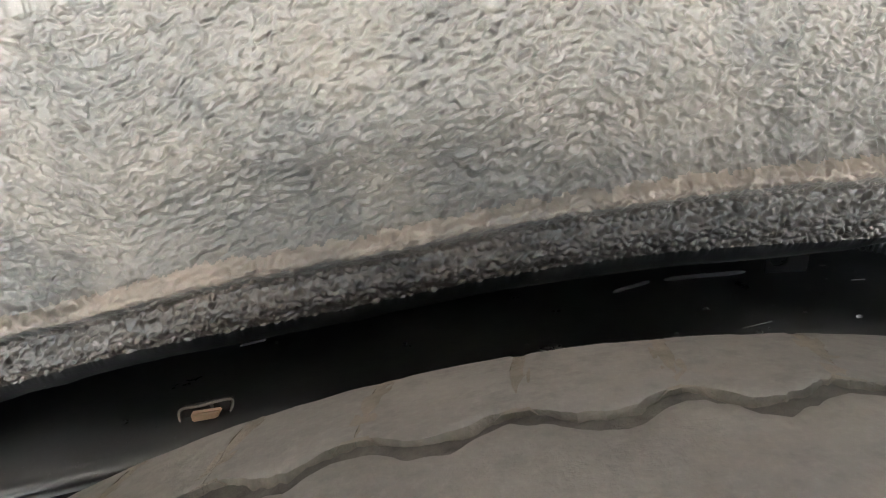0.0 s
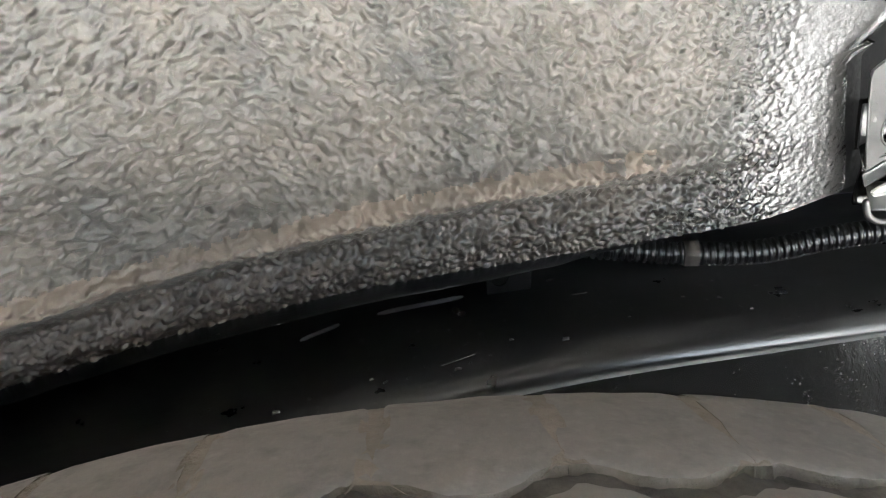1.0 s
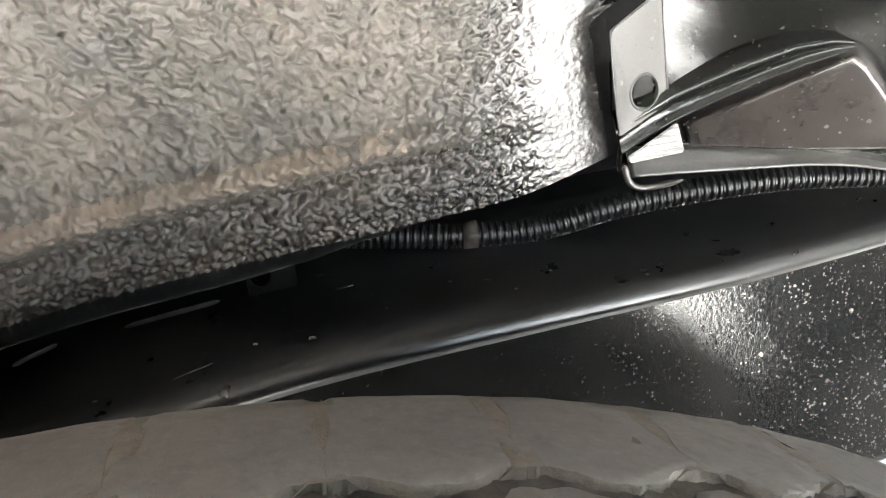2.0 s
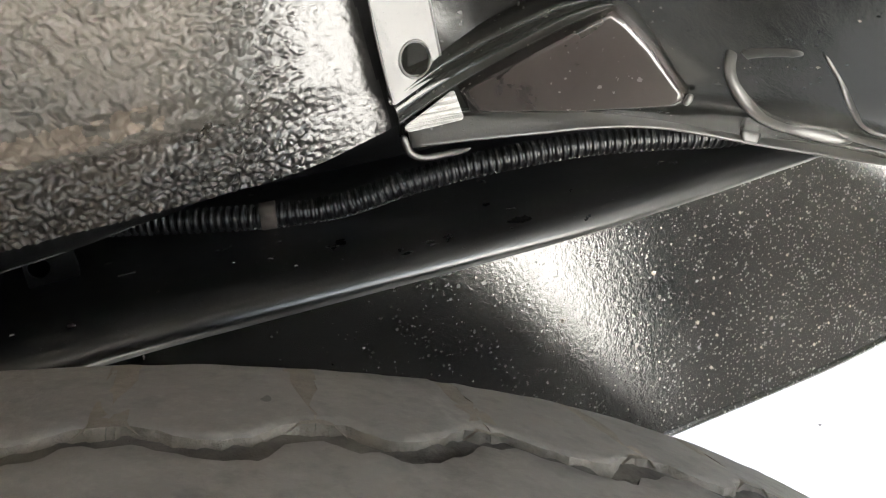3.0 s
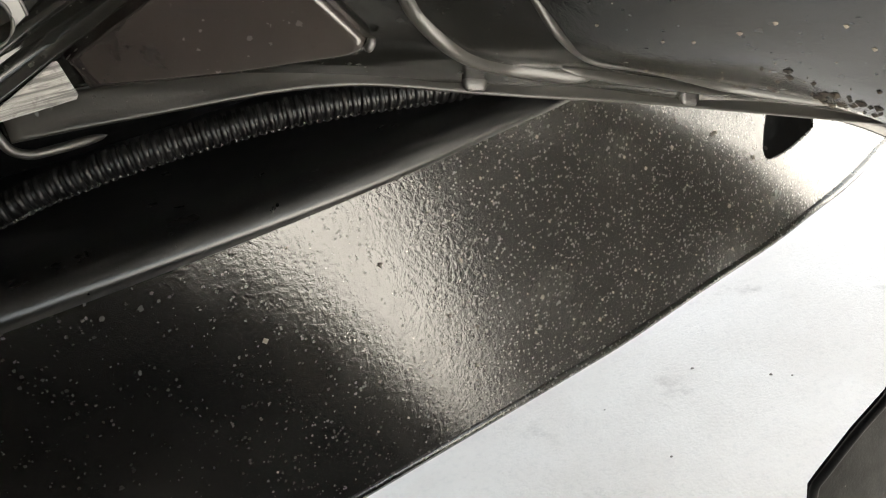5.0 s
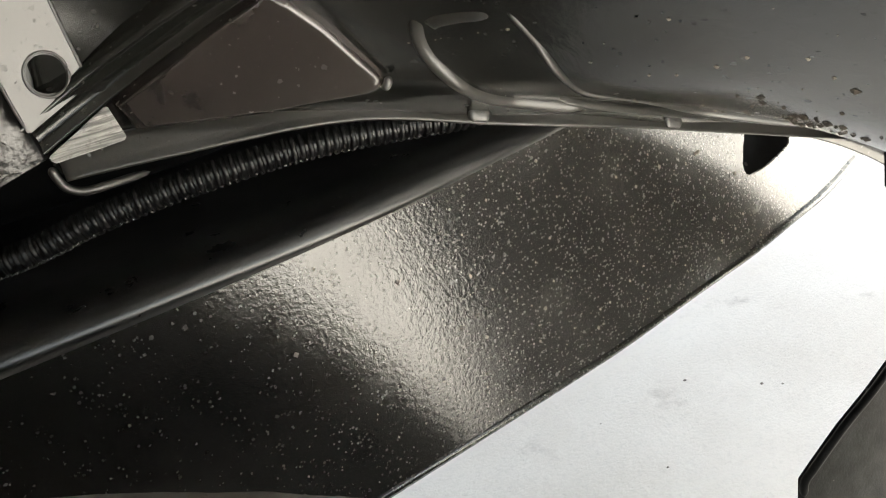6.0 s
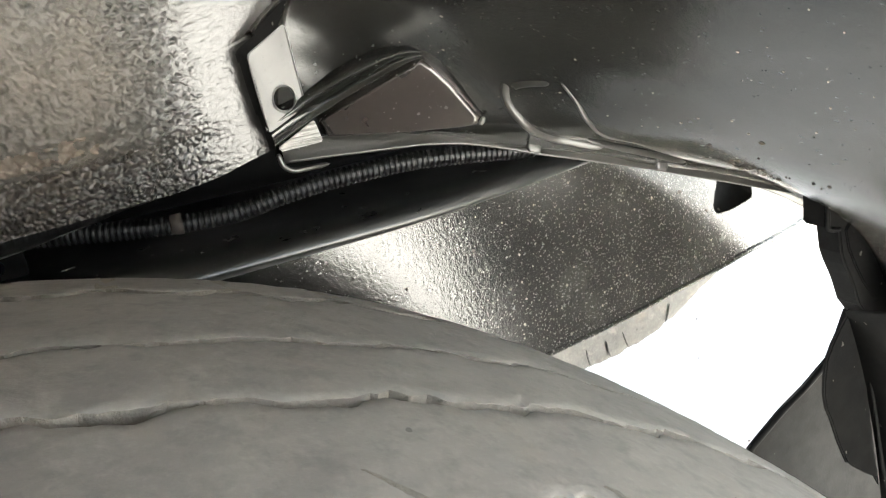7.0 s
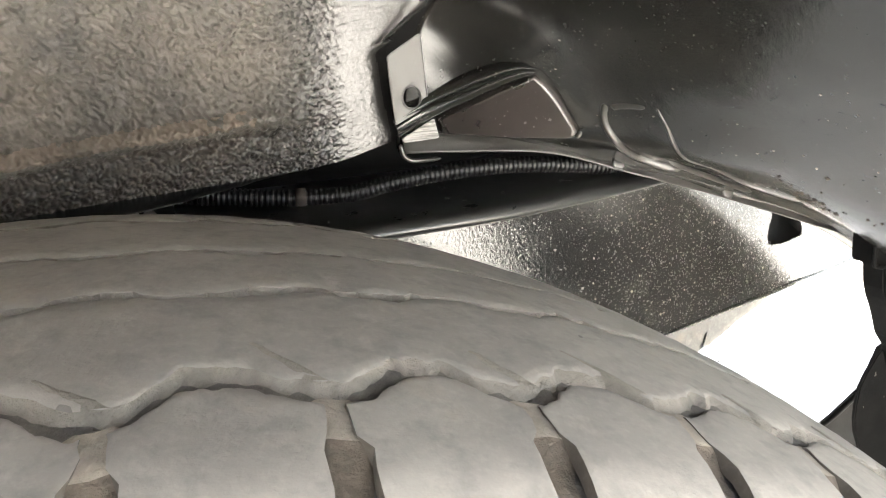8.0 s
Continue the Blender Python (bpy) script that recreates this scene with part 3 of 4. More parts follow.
# The lit line on the liner's edge, put in as a thin pale bar.
rim = [(x, liner_y(x, fold_z(x)) + 0.0098, fold_z(x) - 0.0102 * (0.05 + 0.95 / (1 + math.exp((x - 0.185) / 0.018)))) for x in np.arange(0.035, 0.20, 0.008).tolist()]
part("edge", tube("edge", rim, 0.00022, TRIM, 6), liner, "lower edge of the liner, a thin bar coloured pale for its lit line")
texts = {"wall": (COAT, ""), "bead": (COAT_TAN, "tan dusty raised bead along the liner"), "skirt": (COAT_DARK, "lower strip under the bead, coloured dark for its shade"), "hem": (HEM, "smooth black hem rolled under the liner"), "end_gap": (FLAP, "black strip for the shadowed gap at the end of the liner"), "upper_gap": (FLAP, "black strip for the shadowed gap along the slanting upper end")}
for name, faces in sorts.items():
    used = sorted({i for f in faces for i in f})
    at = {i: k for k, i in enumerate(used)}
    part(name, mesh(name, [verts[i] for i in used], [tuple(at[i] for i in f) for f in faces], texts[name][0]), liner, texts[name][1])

# ---- fender panel ----
panel = root("fender_panel", (0.40, 0.275, 0.59), "glossy black painted steel panel, speckled with grit", "body panel")
crease_z = line("-400 598 -250 631 -143 654 -85 666 0 681 60 688 114 694.5 150 697.5 200 696.5 300 694.5 350 694.5 401 697 450 700 800 701", 0.035)
edge_z = line("-500 578 200 588 336 590.6 410 592.8 448 594.2 471 596.6 487 598.4 504 599.8 521 601.3 538 602.2 561 602.4 580 600.4 606 596.6 636 591.3 670 586.3 720 576.8 760 569", 0.010)


def face_y(x, z):
    """The panel's face, which bends back past a slanting line towards its rear end."""
    d, w = (x - 0.467) * 0.691 + (z - 0.675) * 0.723 + 0.018, 0.065
    back = 0 if d < 0 else 0.75 * d * d / (2 * w) if d < w else 0.75 * (d - w / 2)
    return 0.2323 + 0.055 * x + 0.03 * z + back


upper = [(x, crease_z(x) - 0.0055) for x in np.arange(-0.45, 0.75, 0.01)]
lower = [(x, edge_z(x)) for x in np.arange(0.74, -0.46, -0.01)]
gap = [(0.5580, 0.6530), (0.5520, 0.6485), (0.5450, 0.6448), (0.5392, 0.6396), (0.5386, 0.6366), (0.5402, 0.6342), (0.5444, 0.6328), (0.5529, 0.6314), (0.5619, 0.6302), (0.5880, 0.6272), (0.5950, 0.6268), (0.5998, 0.6290), (0.6017, 0.6325), (0.6010, 0.6420)]
bends = [((0.467 + 0.691 * d, 0, 0.675 + 0.723 * d), (0.691, 0, 0.723)) for d in np.linspace(-0.008, 0.037, 16).tolist()]
part("face", from_bm("face", plate(upper + lower, [gap], 0, 0.0011, 0, face_y, bends), PAINT, True), panel)
xs = np.arange(-0.45, 0.741, 0.005)
hemp = [(0.0018, 0.0030), (-0.0004, 0.0022), (-0.0009, 0.0008), (-0.0006, -0.0006), (0.0006, -0.0010), (0.0024, -0.0002)]
part("hem", mesh("hem", [(x, face_y(x, edge_z(x)) + dy, edge_z(x) + dz) for dy, dz in hemp for x in xs], lay(len(xs), len(hemp)), PAINT), panel, "folded lower hem")
shelf = [(-0.0003, -0.0056), (-0.0001, -0.0035), (0.0009, -0.0017), (0.0021, -0.0006), (0.0040, 0.0002), (0.0080, 0.0012), (0.0150, 0.0021), (0.0250, 0.0024), (0.0400, 0.0018), (0.0620, 0.0014), (0.0900, 0.0014), (0.1200, 0.0014)]
xs = np.arange(-0.45, 0.741, 0.006)
verts = []
for dy, dz in shelf:
    for x in xs:
        soft = 1 + 0.45 * min(1.0, max(0.0, x - 0.30) / 0.1) if dy < 0.01 else 1
        z = crease_z(x) + (dz * soft if dz < 0 else dz)
        verts.append((x, face_y(x, crease_z(x) - 0.0055) + dy, z if dz > -0.005 else crease_z(x) - 0.0066))
ledge = part("ledge", mesh("ledge", verts, lay(len(xs), len(shelf)), PAINT_LEDGE), panel, "sloping gloss black ledge over the crease")
thicken(ledge, 0.001)
# Added closing wall; the hollow's shade is put into its near-black colour.
rise = [(0.1190, 0.0016), (0.1260, 0.0040), (0.1300, 0.0130), (0.1310, 0.0300), (0.1310, 0.0800), (0.1180, 0.1600), (0.0600, 0.2200)]
inner = part("inner_wall", mesh("inner_wall", [(x, face_y(x, crease_z(x) - 0.0055) + dy, crease_z(x) + dz) for dy, dz in rise for x in xs], lay(len(xs), len(rise)), FLAP), panel, "dull inner wall added behind the ledge, near-black for its shade")
thicken(inner, 0.001)

# A dark sheet is added so that the opening looks shaded inside.
pocket = [(0.525, 0.616), (0.635, 0.606), (0.650, 0.685), (0.525, 0.690)]
part("backing", from_bm("backing", plate(pocket, [], 0.014, 0.002, 0.0005, face_y), FLAP), panel, "dark sheet added behind the opening for its shade")


def ledge_at(x, back):
    return Vector((x, face_y(x, crease_z(x)) + back, crease_z(x) + float(np.interp(back, [0.0, 0.004, 0.015, 0.04, 0.062], [-0.0019, 0.0014, 0.0033, 0.0030, 0.0026]))))


for x0, b0, x1, b1 in ((0.172, 0.045, 0.178, 0.045), (0.116, 0.012, 0.128, 0.014)):
    ends3 = [ledge_at(x0 + (x1 - x0) * k, b0 + (b1 - b0) * k) for k in (0, 0.33, 0.66, 1)]
    part("scratch", tube("scratch", ends3, 0.00022, TRIM, 6), ledge, "pale scratch in the black paint")
for x, back, r in ((0.1415, 0.018, 0.0007), (0.1590, 0.012, 0.0012), (0.0620, 0.010, 0.0013), (0.2100, 0.030, 0.0006), (0.2450, 0.022, 0.0005), (0.1210, 0.008, 0.0012), (0.0930, 0.014, 0.0007), (0.1850, 0.020, 0.0004), (0.2290, 0.014, 0.0005), (0.0400, 0.022, 0.0006)):
    p = ledge_at(x, back)
    part("chip", tube("chip", [p + Vector((-r, 0, 0)), p + Vector((0, 0.2 * r, 0.1 * r)), p + Vector((r * 1.1, 0, 0))], r * 0.7, PAINT_TINTED if r > 0.001 else TRIM, 7, 0.4), ledge)

for a, b, r in (((0.0990, 0.3137, 0.6985), (0.1320, 0.3137, 0.7015), 0.0009), ((0.0715, 0.2825, 0.7070), (0.0850, 0.2835, 0.7108), 0.0007), ((-0.0625, 0.2690, 0.6945), (-0.0530, 0.2700, 0.6965), 0.0004), ((-0.0470, 0.2790, 0.6725), (-0.0360, 0.2800, 0.6745), 0.0004)):
    a, b = Vector(a), Vector(b)
    part("scuff", tube("scuff", [a, a.lerp(b, 0.3) + Vector((0, 0, 0.25 * r)), a.lerp(b, 0.7), b], r, SCUFF, 10, 0.15), ledge, "pale scuffed smear")

dice = random.Random(31)
verts, faces = [], []
for n in range(330):
    x, z = dice.uniform(0.30, 0.54), dice.uniform(0.605, 0.690)
    if z > crease_z(x) - 0.010 or z < edge_z(x) + 0.004 or dice.random() > (x - 0.26) / 0.22:
        continue
    r = 0.00018 + 0.0010 * dice.random() ** 4
    k, y = len(verts), face_y(x, z)
    for dx, dy, dz in ((-1, 0, 0), (1, 0, 0.1), (0, 0, 1), (0.1, 0, -1), (0.6, -0.5, 0.5), (-0.5, -0.6, 0.3), (0.1, -0.8, -0.4)):
        verts.append((x + r * dx * dice.uniform(0.6, 1.2), y + r * dy * 1.1, z + r * dz * dice.uniform(0.7, 1.3)))
    faces += [tuple(k + i for i in f) for f in ((0, 5, 2), (2, 5, 4), (2, 4, 1), (1, 4, 6), (1, 6, 3), (3, 6, 0), (0, 6, 5), (4, 5, 6))]
tagged(new("grit", mesh("grit", verts, faces, STONE, False)), "small grey crumbs of grit stuck to the black panel", "grit", kind="stuff")

# slot in the ledge with a tan clip in it
sx, sy, sz = -0.0745, 0.2600, 0.6712
slot = root("body_clip", (sx, sy, sz), "tan plastic clip in a dark slot of the ledge", "clip")
part("clip", from_bm("clip", plate([(sx - 0.0052, sz - 0.0026), (sx + 0.0030, sz - 0.0018), (sx + 0.0056, sz + 0.0030), (sx - 0.0058, sz + 0.0012)], [], sy, 0.003, 0.0006), TAN), slot)
part("rim", tube("rim", [(sx - 0.0095, sy, sz - 0.0020), (sx - 0.0092, sy + 0.001, sz + 0.0026), (sx - 0.0020, sy + 0.001, sz + 0.0042), (sx + 0.0090, sy + 0.001, sz + 0.0068), (sx + 0.0085, sy, sz + 0.0020)], 0.0005, STONE, 8), slot, "thin dusty rim of the slot")
# A dark sheet behind the clip stands for the slot's shaded inside.
part("back", from_bm("back", plate([(sx - 0.0092, sz - 0.0026), (sx + 0.0085, sz - 0.0010), (sx + 0.0090, sz + 0.0064), (sx - 0.0090, sz + 0.0026)], [], sy + 0.0034, 0.001, 0.0003), HEM), slot, "dark sheet added inside the slot for its shade")

# small tab behind the liner's hem
tab = root("steel_tab", (0.148, 0.322, 0.697), "black steel tab with a round hole, standing on the ledge", "bracket")
hole = [(0.1470 + 0.0036 * math.cos(a), 0.7050 + 0.0036 * math.sin(a)) for a in (2 * math.pi * k / 20 for k in range(20))]
part("plate", from_bm("plate", plate([(0.1420, 0.6975), (0.1590, 0.6975), (0.1596, 0.7030), (0.1592, 0.7105), (0.1575, 0.7125), (0.1420, 0.7125)], [hole], 0.3190, 0.0016, 0.0004), FLAP), tab)

# ---- corrugated conduit ----
conduit = root("corrugated_conduit", (0.23, 0.327, 0.698), "black corrugated plastic cable conduit lying on the ledge", "conduit")
run = [Vector(p) for p in ((0.120, 0.3520, 0.7120), (0.160, 0.3455, 0.7090), (0.200, 0.3345, 0.7048), (0.2275, 0.3269, 0.7024), (0.250, 0.3224, 0.7018), (0.2650, 0.3195, 0.7036), (0.2780, 0.3168, 0.7063), (0.3010, 0.3122, 0.7090), (0.3290, 0.3066, 0.7104), (0.3520, 0.3020, 0.7103), (0.3770, 0.2970, 0.7082), (0.402, 0.2925, 0.7050), (0.430, 0.2900, 0.7010))]
path = []
for i in range(len(run) - 1):
    a, b, c, d = run[max(i - 1, 0)], run[i], run[i + 1], run[min(i + 2, len(run) - 1)]
    path += [b + 0.5 * q * (c - a + q * (2 * a - 5 * b + 4 * c - d + q * (3 * (b - c) + d - a))) for q in (k / 12 for k in range(12))]
core = part("core", tube("core", path[::3], 0.0040, PLASTIC, 16), conduit)
prof = [(-0.00105, 0.0039), (-0.00085, 0.0047), (-0.0004, 0.0050), (0.0004, 0.0050), (0.00085, 0.0047), (0.00105, 0.0039)]
ring_mesh = mesh("ring", [(r * math.cos(a), r * math.sin(a), h) for h, r in prof for a in (2 * math.pi * k / 18 for k in range(18))], lay(18, len(prof), True), PLASTIC)
step, left = 0.0029, 0.0
for i in range(len(path) - 1):
    a, b = path[i], path[i + 1]
    length = (b - a).length
    while left < length:
        p = a + (b - a) * (left / length)
        o = new("ring", ring_mesh)
        o.parent, o.matrix_parent_inverse = conduit, Matrix.Translation(-conduit.location)
        o.matrix_basis = Matrix.Translation(p) @ (b - a).to_track_quat("Z", "Y").to_matrix().to_4x4()
        left += step
    left -= length
bp = Vector((0.2275, 0.3269, 0.7024))
bt = Vector((0.9, -0.18, -0.03)).normalized()
turn = bt.to_track_quat("Z", "Y").to_matrix()
prof = [(-0.0030, 0.0048), (-0.0028, 0.0056), (0.0028, 0.0056), (0.0030, 0.0048)]
tape = [bp + turn @ Vector((r * (1 + 0.03 * math.sin(5 * a)) * math.cos(a), r * math.sin(a), h)) for h, r in prof for a in (2 * math.pi * k / 24 for k in range(24))]
# Slit teeth; their grey colour stands for the light they catch.
verts, faces = [], []
for i, p in enumerate(path[30:130:1]):
    c = p + Vector((0, -0.0040, -0.0034))
    k = len(verts)
    verts += [c + Vector(d) * 0.0006 for d in ((-1, 0, 0), (1, 0, 0), (0, -1.2, 0.4), (0, 1, 0), (0, 0, 1), (0, 0, -1))]
    faces += [tuple(k + j for j in f) for f in ((0, 2, 4), (2, 1, 4), (1, 3, 4), (3, 0, 4), (2, 0, 5), (1, 2, 5), (3, 1, 5), (0, 3, 5))]
part("seam", mesh("seam", verts, faces, TRIM, False), core, "toothed slit edge along the conduit, coloured pale for its glints")
part("band", mesh("band", tape, lay(24, len(prof), True), BAND), core, "brown-grey tape band")

# ---- trim under the panel ----
trim = root("rubber_trim", (0.60, 0.48, 0.47), "grey worn rubber trim strip behind the panel's hem", "trim")
trim_z = line("353 441 480 441 563 441 587 441.5 637 448.4 672 461 694 473.5 722 486.5 760 506 800 530", 0.006)
xs = np.arange(0.353, 0.79, 0.0020)
prof = [(0.0, 0.110), (-0.0006, 0.028), (-0.0006, 0.009), (0.0002, 0.0016), (0.003, 0.0), (0.008, 0.003)]
verts = []
for dy, dz in prof:
    for x in xs:
        rag = 0.0018 * noise.noise((x * 110, 0.5, 0.0)) + 0.0011 * noise.noise((x * 290, 2.5, 0.0))
        verts.append((x, 0.480 + dy, trim_z(x) + dz + (rag if dz < 0.01 else 0)))
trim_strip = part("strip", mesh("strip", verts, lay(len(xs), len(prof)), TRIM), trim)
for x, k in ((0.566, 0.25), (0.610, 0.45), (0.655, -0.5), (0.589, 0.3)):
    z = trim_z(x)
    part("sipe", tube("sipe", [(x, 0.4785, z + 0.004), (x - 0.006 * k, 0.4785, z + 0.011), (x - 0.012 * k, 0.4785, z + 0.021)], 0.0008, SIDEWALL, 6), trim_strip, "narrow cut across the strip")

# ---- plastic shield and flap behind the wheel ----
flap = root("mud_flap", (0.60, 0.262, 0.46), "dull black plastic mud flap, dusty and scuffed", "mud flap")
sheet = [(0.5351, 0.4783), (0.5418, 0.4828), (0.5640, 0.4960), (0.5863, 0.5059), (0.6106, 0.5197), (0.6190, 0.5350), (0.6265, 0.5496), (0.6404, 0.5530), (0.78, 0.5530), (0.78, 0.20), (0.5500, 0.20), (0.5340, 0.4600)]
flap_sheet = part("sheet", from_bm("sheet", plate(sheet, [], 0.262, 0.004, 0.001), FLAP), flap)
part("edge_bead", tube("edge_bead", [(0.5345, 0.2615, 0.4700), (0.5352, 0.2612, 0.4790), (0.5420, 0.2612, 0.4835), (0.5640, 0.2612, 0.4962), (0.5863, 0.2612, 0.5063), (0.6106, 0.2612, 0.5200)], 0.0022, FLAP, 8), flap_sheet)
guard = root("splash_guard", (0.60, 0.2155, 0.44), "bulged dull black plastic splash guard with dust spots", "splash guard")
gout = [(0.5702, 0.5830), (0.5620, 0.5745), (0.5548, 0.5650), (0.5500, 0.5560), (0.5484, 0.5440), (0.5481, 0.5339), (0.5500, 0.5240), (0.5543, 0.5142), (0.5610, 0.4960), (0.5691, 0.4781), (0.5830, 0.4660), (0.5963, 0.4558), (0.6010, 0.4470), (0.5955, 0.4700), (0.5885, 0.5100), (0.5830, 0.5403), (0.5766, 0.5620)]
part("shell", from_bm("shell", plate(gout, [], 0.2155, 0.003, 0.0008), FLAP), guard)
turns, ys = np.arange(67, 119.1, 1.3), np.linspace(0.2165, LIP_Y, 12)
sheet_r = [0.5255 + 0.0015 * math.sin(t / 7) for t in turns]
# Its front is carried up unseen, so that the panel mirrors something dark.
starts = [float(np.interp(y, [0.14, 0.165, 0.19], [55, 62, 67])) for y in ys]
apron = part("apron", mesh("apron", [(HUBX + r * math.sin(radians(w)), y, HUBZ + r * math.cos(radians(w))) for y, t0 in zip(ys, starts) for w, r in ((119 - (119 - t0) * (119 - t) / 52, r) for t, r in zip(turns, sheet_r))], lay(len(turns), len(ys)), APRON), guard, "broad curved apron behind the wheel, its unseen front added to darken reflections")
thicken(apron, 0.003)
part("rib", tube("rib", [(0.5700, 0.2140, 0.5815), (0.5760, 0.2130, 0.5620), (0.5824, 0.2125, 0.5403), (0.5880, 0.2115, 0.5100), (0.5950, 0.2105, 0.4700), (0.6000, 0.2100, 0.4480)], 0.0012, FLAP, 8), guard)
part("tip", from_bm("tip", plate([(0.5720, 0.5850), (0.5960, 0.6010), (0.6040, 0.5850)], [], 0.2140, 0.002, 0.0004), TRIM), guard, "pale grey three-cornered tip")
hanger = root("plastic_hanger", (0.56, 0.206, 0.60), "dark plastic hanger block under the flange", "bracket")
hout = [(0.5357, 0.6640), (0.5363, 0.6435), (0.5462, 0.6405), (0.5475, 0.6330), (0.5486, 0.6255), (0.5515, 0.6180), (0.5558, 0.6100), (0.5590, 0.6030), (0.5640, 0.5900), (0.5750, 0.5760), (0.68, 0.5760), (0.68, 0.66), (0.60, 0.672)]
part("block", from_bm("block", plate(hout, [], 0.206, 0.016, 0.0012), FLAP), hanger)

part("lip", tube("lip", [(0.5357, 0.2052, 0.6640), (0.5360, 0.2050, 0.6530), (0.5364, 0.2050, 0.6440), (0.5410, 0.2050, 0.6416), (0.5462, 0.2052, 0.6405)], 0.0013, FLAP, 8), hanger, "thin rim round the block")
part("web", from_bm("web", plate([(0.5500, 0.6390), (0.5530, 0.6270), (0.5590, 0.6150), (0.5660, 0.6030), (0.5760, 0.5900), (0.6300, 0.5880), (0.6400, 0.6480), (0.5600, 0.6520)], [], 0.2045, 0.0020, 0.0007), FLAP), hanger, "raised web on the block's face")
part("pin", tube("pin", [(0.5720, 0.2050, 0.6300), (0.5720, 0.2030, 0.6300), (0.5720, 0.2012, 0.6300)], 0.0030, FLAP, 12), hanger, "small round fixing pin")

# ---- unseen parts of the car body, added to close the arch and shape its light ----
# Added unseen roof: shades the arch, its rear cut short to let light in.
roof = []
angles, ks = np.arange(-105, 29.5, 1.5), np.linspace(0, 1, 9)
for k in ks:
    for a in angles:
        y = 0.37 + (float(np.interp(a, [-105, 2, 14, 30], [LIP_Y, LIP_Y, 0.08, 0.08])) - 0.37) * k
        r = 0.522 - 0.02 * min(1, max(0, (y - 0.22) / 0.08)) ** 2
        roof.append((HUBX + r * math.sin(radians(a)), y, HUBZ + r * math.cos(radians(a))))
o = new("wheelhouse_roof", mesh("wheelhouse_roof", roof, lay(len(angles), len(ks)), COAT))
tagged(thicken(o, 0.002), "unseen dark coated roof over the tyre, added to shade the wheelhouse", "ceiling", kind="structure")
# Added unseen panel: cuts the frontal light that would flatten the liner's relief.
angles = np.arange(-105, 40.1, 2.5)
lip_r = [float(np.interp(a, [-105, -40, -10, 10, 25, 40], [0.475, 0.465, 0.455, 0.46, 0.48, 0.53])) for a in angles]
arch = [(HUBX + r * math.sin(radians(a)), y, HUBZ + r * math.cos(radians(a))) for y, dr in ((LIP_Y + 0.012, 0.0), (LIP_Y - 0.001, 0.0), (LIP_Y - 0.006, 0.02), (LIP_Y - 0.010, 0.10)) for a, q in zip(angles, lip_r) for r in (q + dr,)]
o = new("arch_light_block", mesh("arch_light_block", arch, lay(len(angles), 4), FLAP))
tagged(thicken(o, 0.002), "unseen dark panel added in front of the tyre to block light", "car body", kind="structure")
# Added unseen slab: keeps the sun off the wheel arch and far ground.
o = new("body_shade_slab", from_bm("body_shade_slab", plate([(-2.6, 0.905), (2.0, 0.905), (2.1, 1.02), (2.1, 1.45), (-2.6, 1.45)], [], -0.215, 1.88, 0.01), FLAP))
tagged(o, "unseen dark slab in place of the car body, added to block the sun", "car body", kind="structure")

# ---- tyre ----
AXLE = Vector((0.0161, 1.0, -0.0114)).normalized()
ACROSS = AXLE.cross(Vector((0, 0, 1))).normalized()
ALOFT = ACROSS.cross(AXLE)
HUB = Vector((0.0851, 0.0763, 0.3774))
TR, TW, CROWN, SHOULDER = 0.3767, 0.1187, 0.0151, 0.028
PITCHES = {-1: 62, 1: 72}
PITCH = {k: 2 * math.pi * TR / n for k, n in PITCHES.items()}


def tread_r(u):
    r = TR - CROWN * (u / TW) ** 2
    over = abs(u) - (TW - SHOULDER)
    if over > 0:
        r -= SHOULDER - math.sqrt(max(0.0, SHOULDER**2 - min(over, SHOULDER) ** 2))
    return r


def on_tyre(u, s, down=0.0):
    """u across the tread, s along it from the top, down below the worn surface."""
    u, s = float(u), float(s)
    a, r = s / TR, tread_r(u) - down
    return HUB + u * AXLE + r * (math.sin(a) * ACROSS + math.cos(a) * ALOFT)


def wave(s, phase, sharp=1.4, side=-1):
    return math.tanh(sharp * math.cos(2 * math.pi * (s - phase) / PITCH[side])) / math.tanh(sharp)


def rough_edge(s, seed, amount=0.0006):
    return amount * (noise.noise((s * 260, seed, 0.0)) + 0.35 * noise.noise((s * 480, seed, 5.0)) + 0.8 * noise.noise((s * 70, seed, 9.0)))


def opening(s, seed):
    """How far a groove's worn width swells or closes along the tyre."""
    v = noise.noise((s * 38, seed, 21.0))
    chip = max(0.0, noise.noise((s * 85, seed, 33.0)) - 0.38) * 3.0
    return max(0.25, 0.85 + 0.8 * v + chip)


GROOVES = (
    (lambda s: -0.0680 - (0.0040 + 0.0018 * noise.noise((s * 22, 1.0, 0.0))) * wave(s, 0.029, 1.1) + 0.0022 * noise.noise((s * 60, 4.0, 0.0)), 0.0036, 0.0026),
    (lambda s: -0.0275 - 0.0013 * wave(s, 0.012, 3.0) + 0.0012 * noise.noise((s * 55, 2.0, 0.0)), 0.0022, 0.0034),
    (lambda s: 0.0050 - 0.0011 * wave(s, 0.030, 3.0) + 0.0012 * noise.noise((s * 50, 6.0, 0.0)), 0.0018, 0.0032),
    (lambda s: 0.0560 + 0.0036 * wave(s, 0.000, 1.2, 1) + 0.0030 * noise.noise((s * 55, 8.0, 0.0)), 0.0040, 0.0034),
)
tyre = root("tyre", HUB - Vector((0, 0, TR)), "worn dusty grey rubber tyre with shallow zigzag grooves", "tyre")
half = math.pi * TR
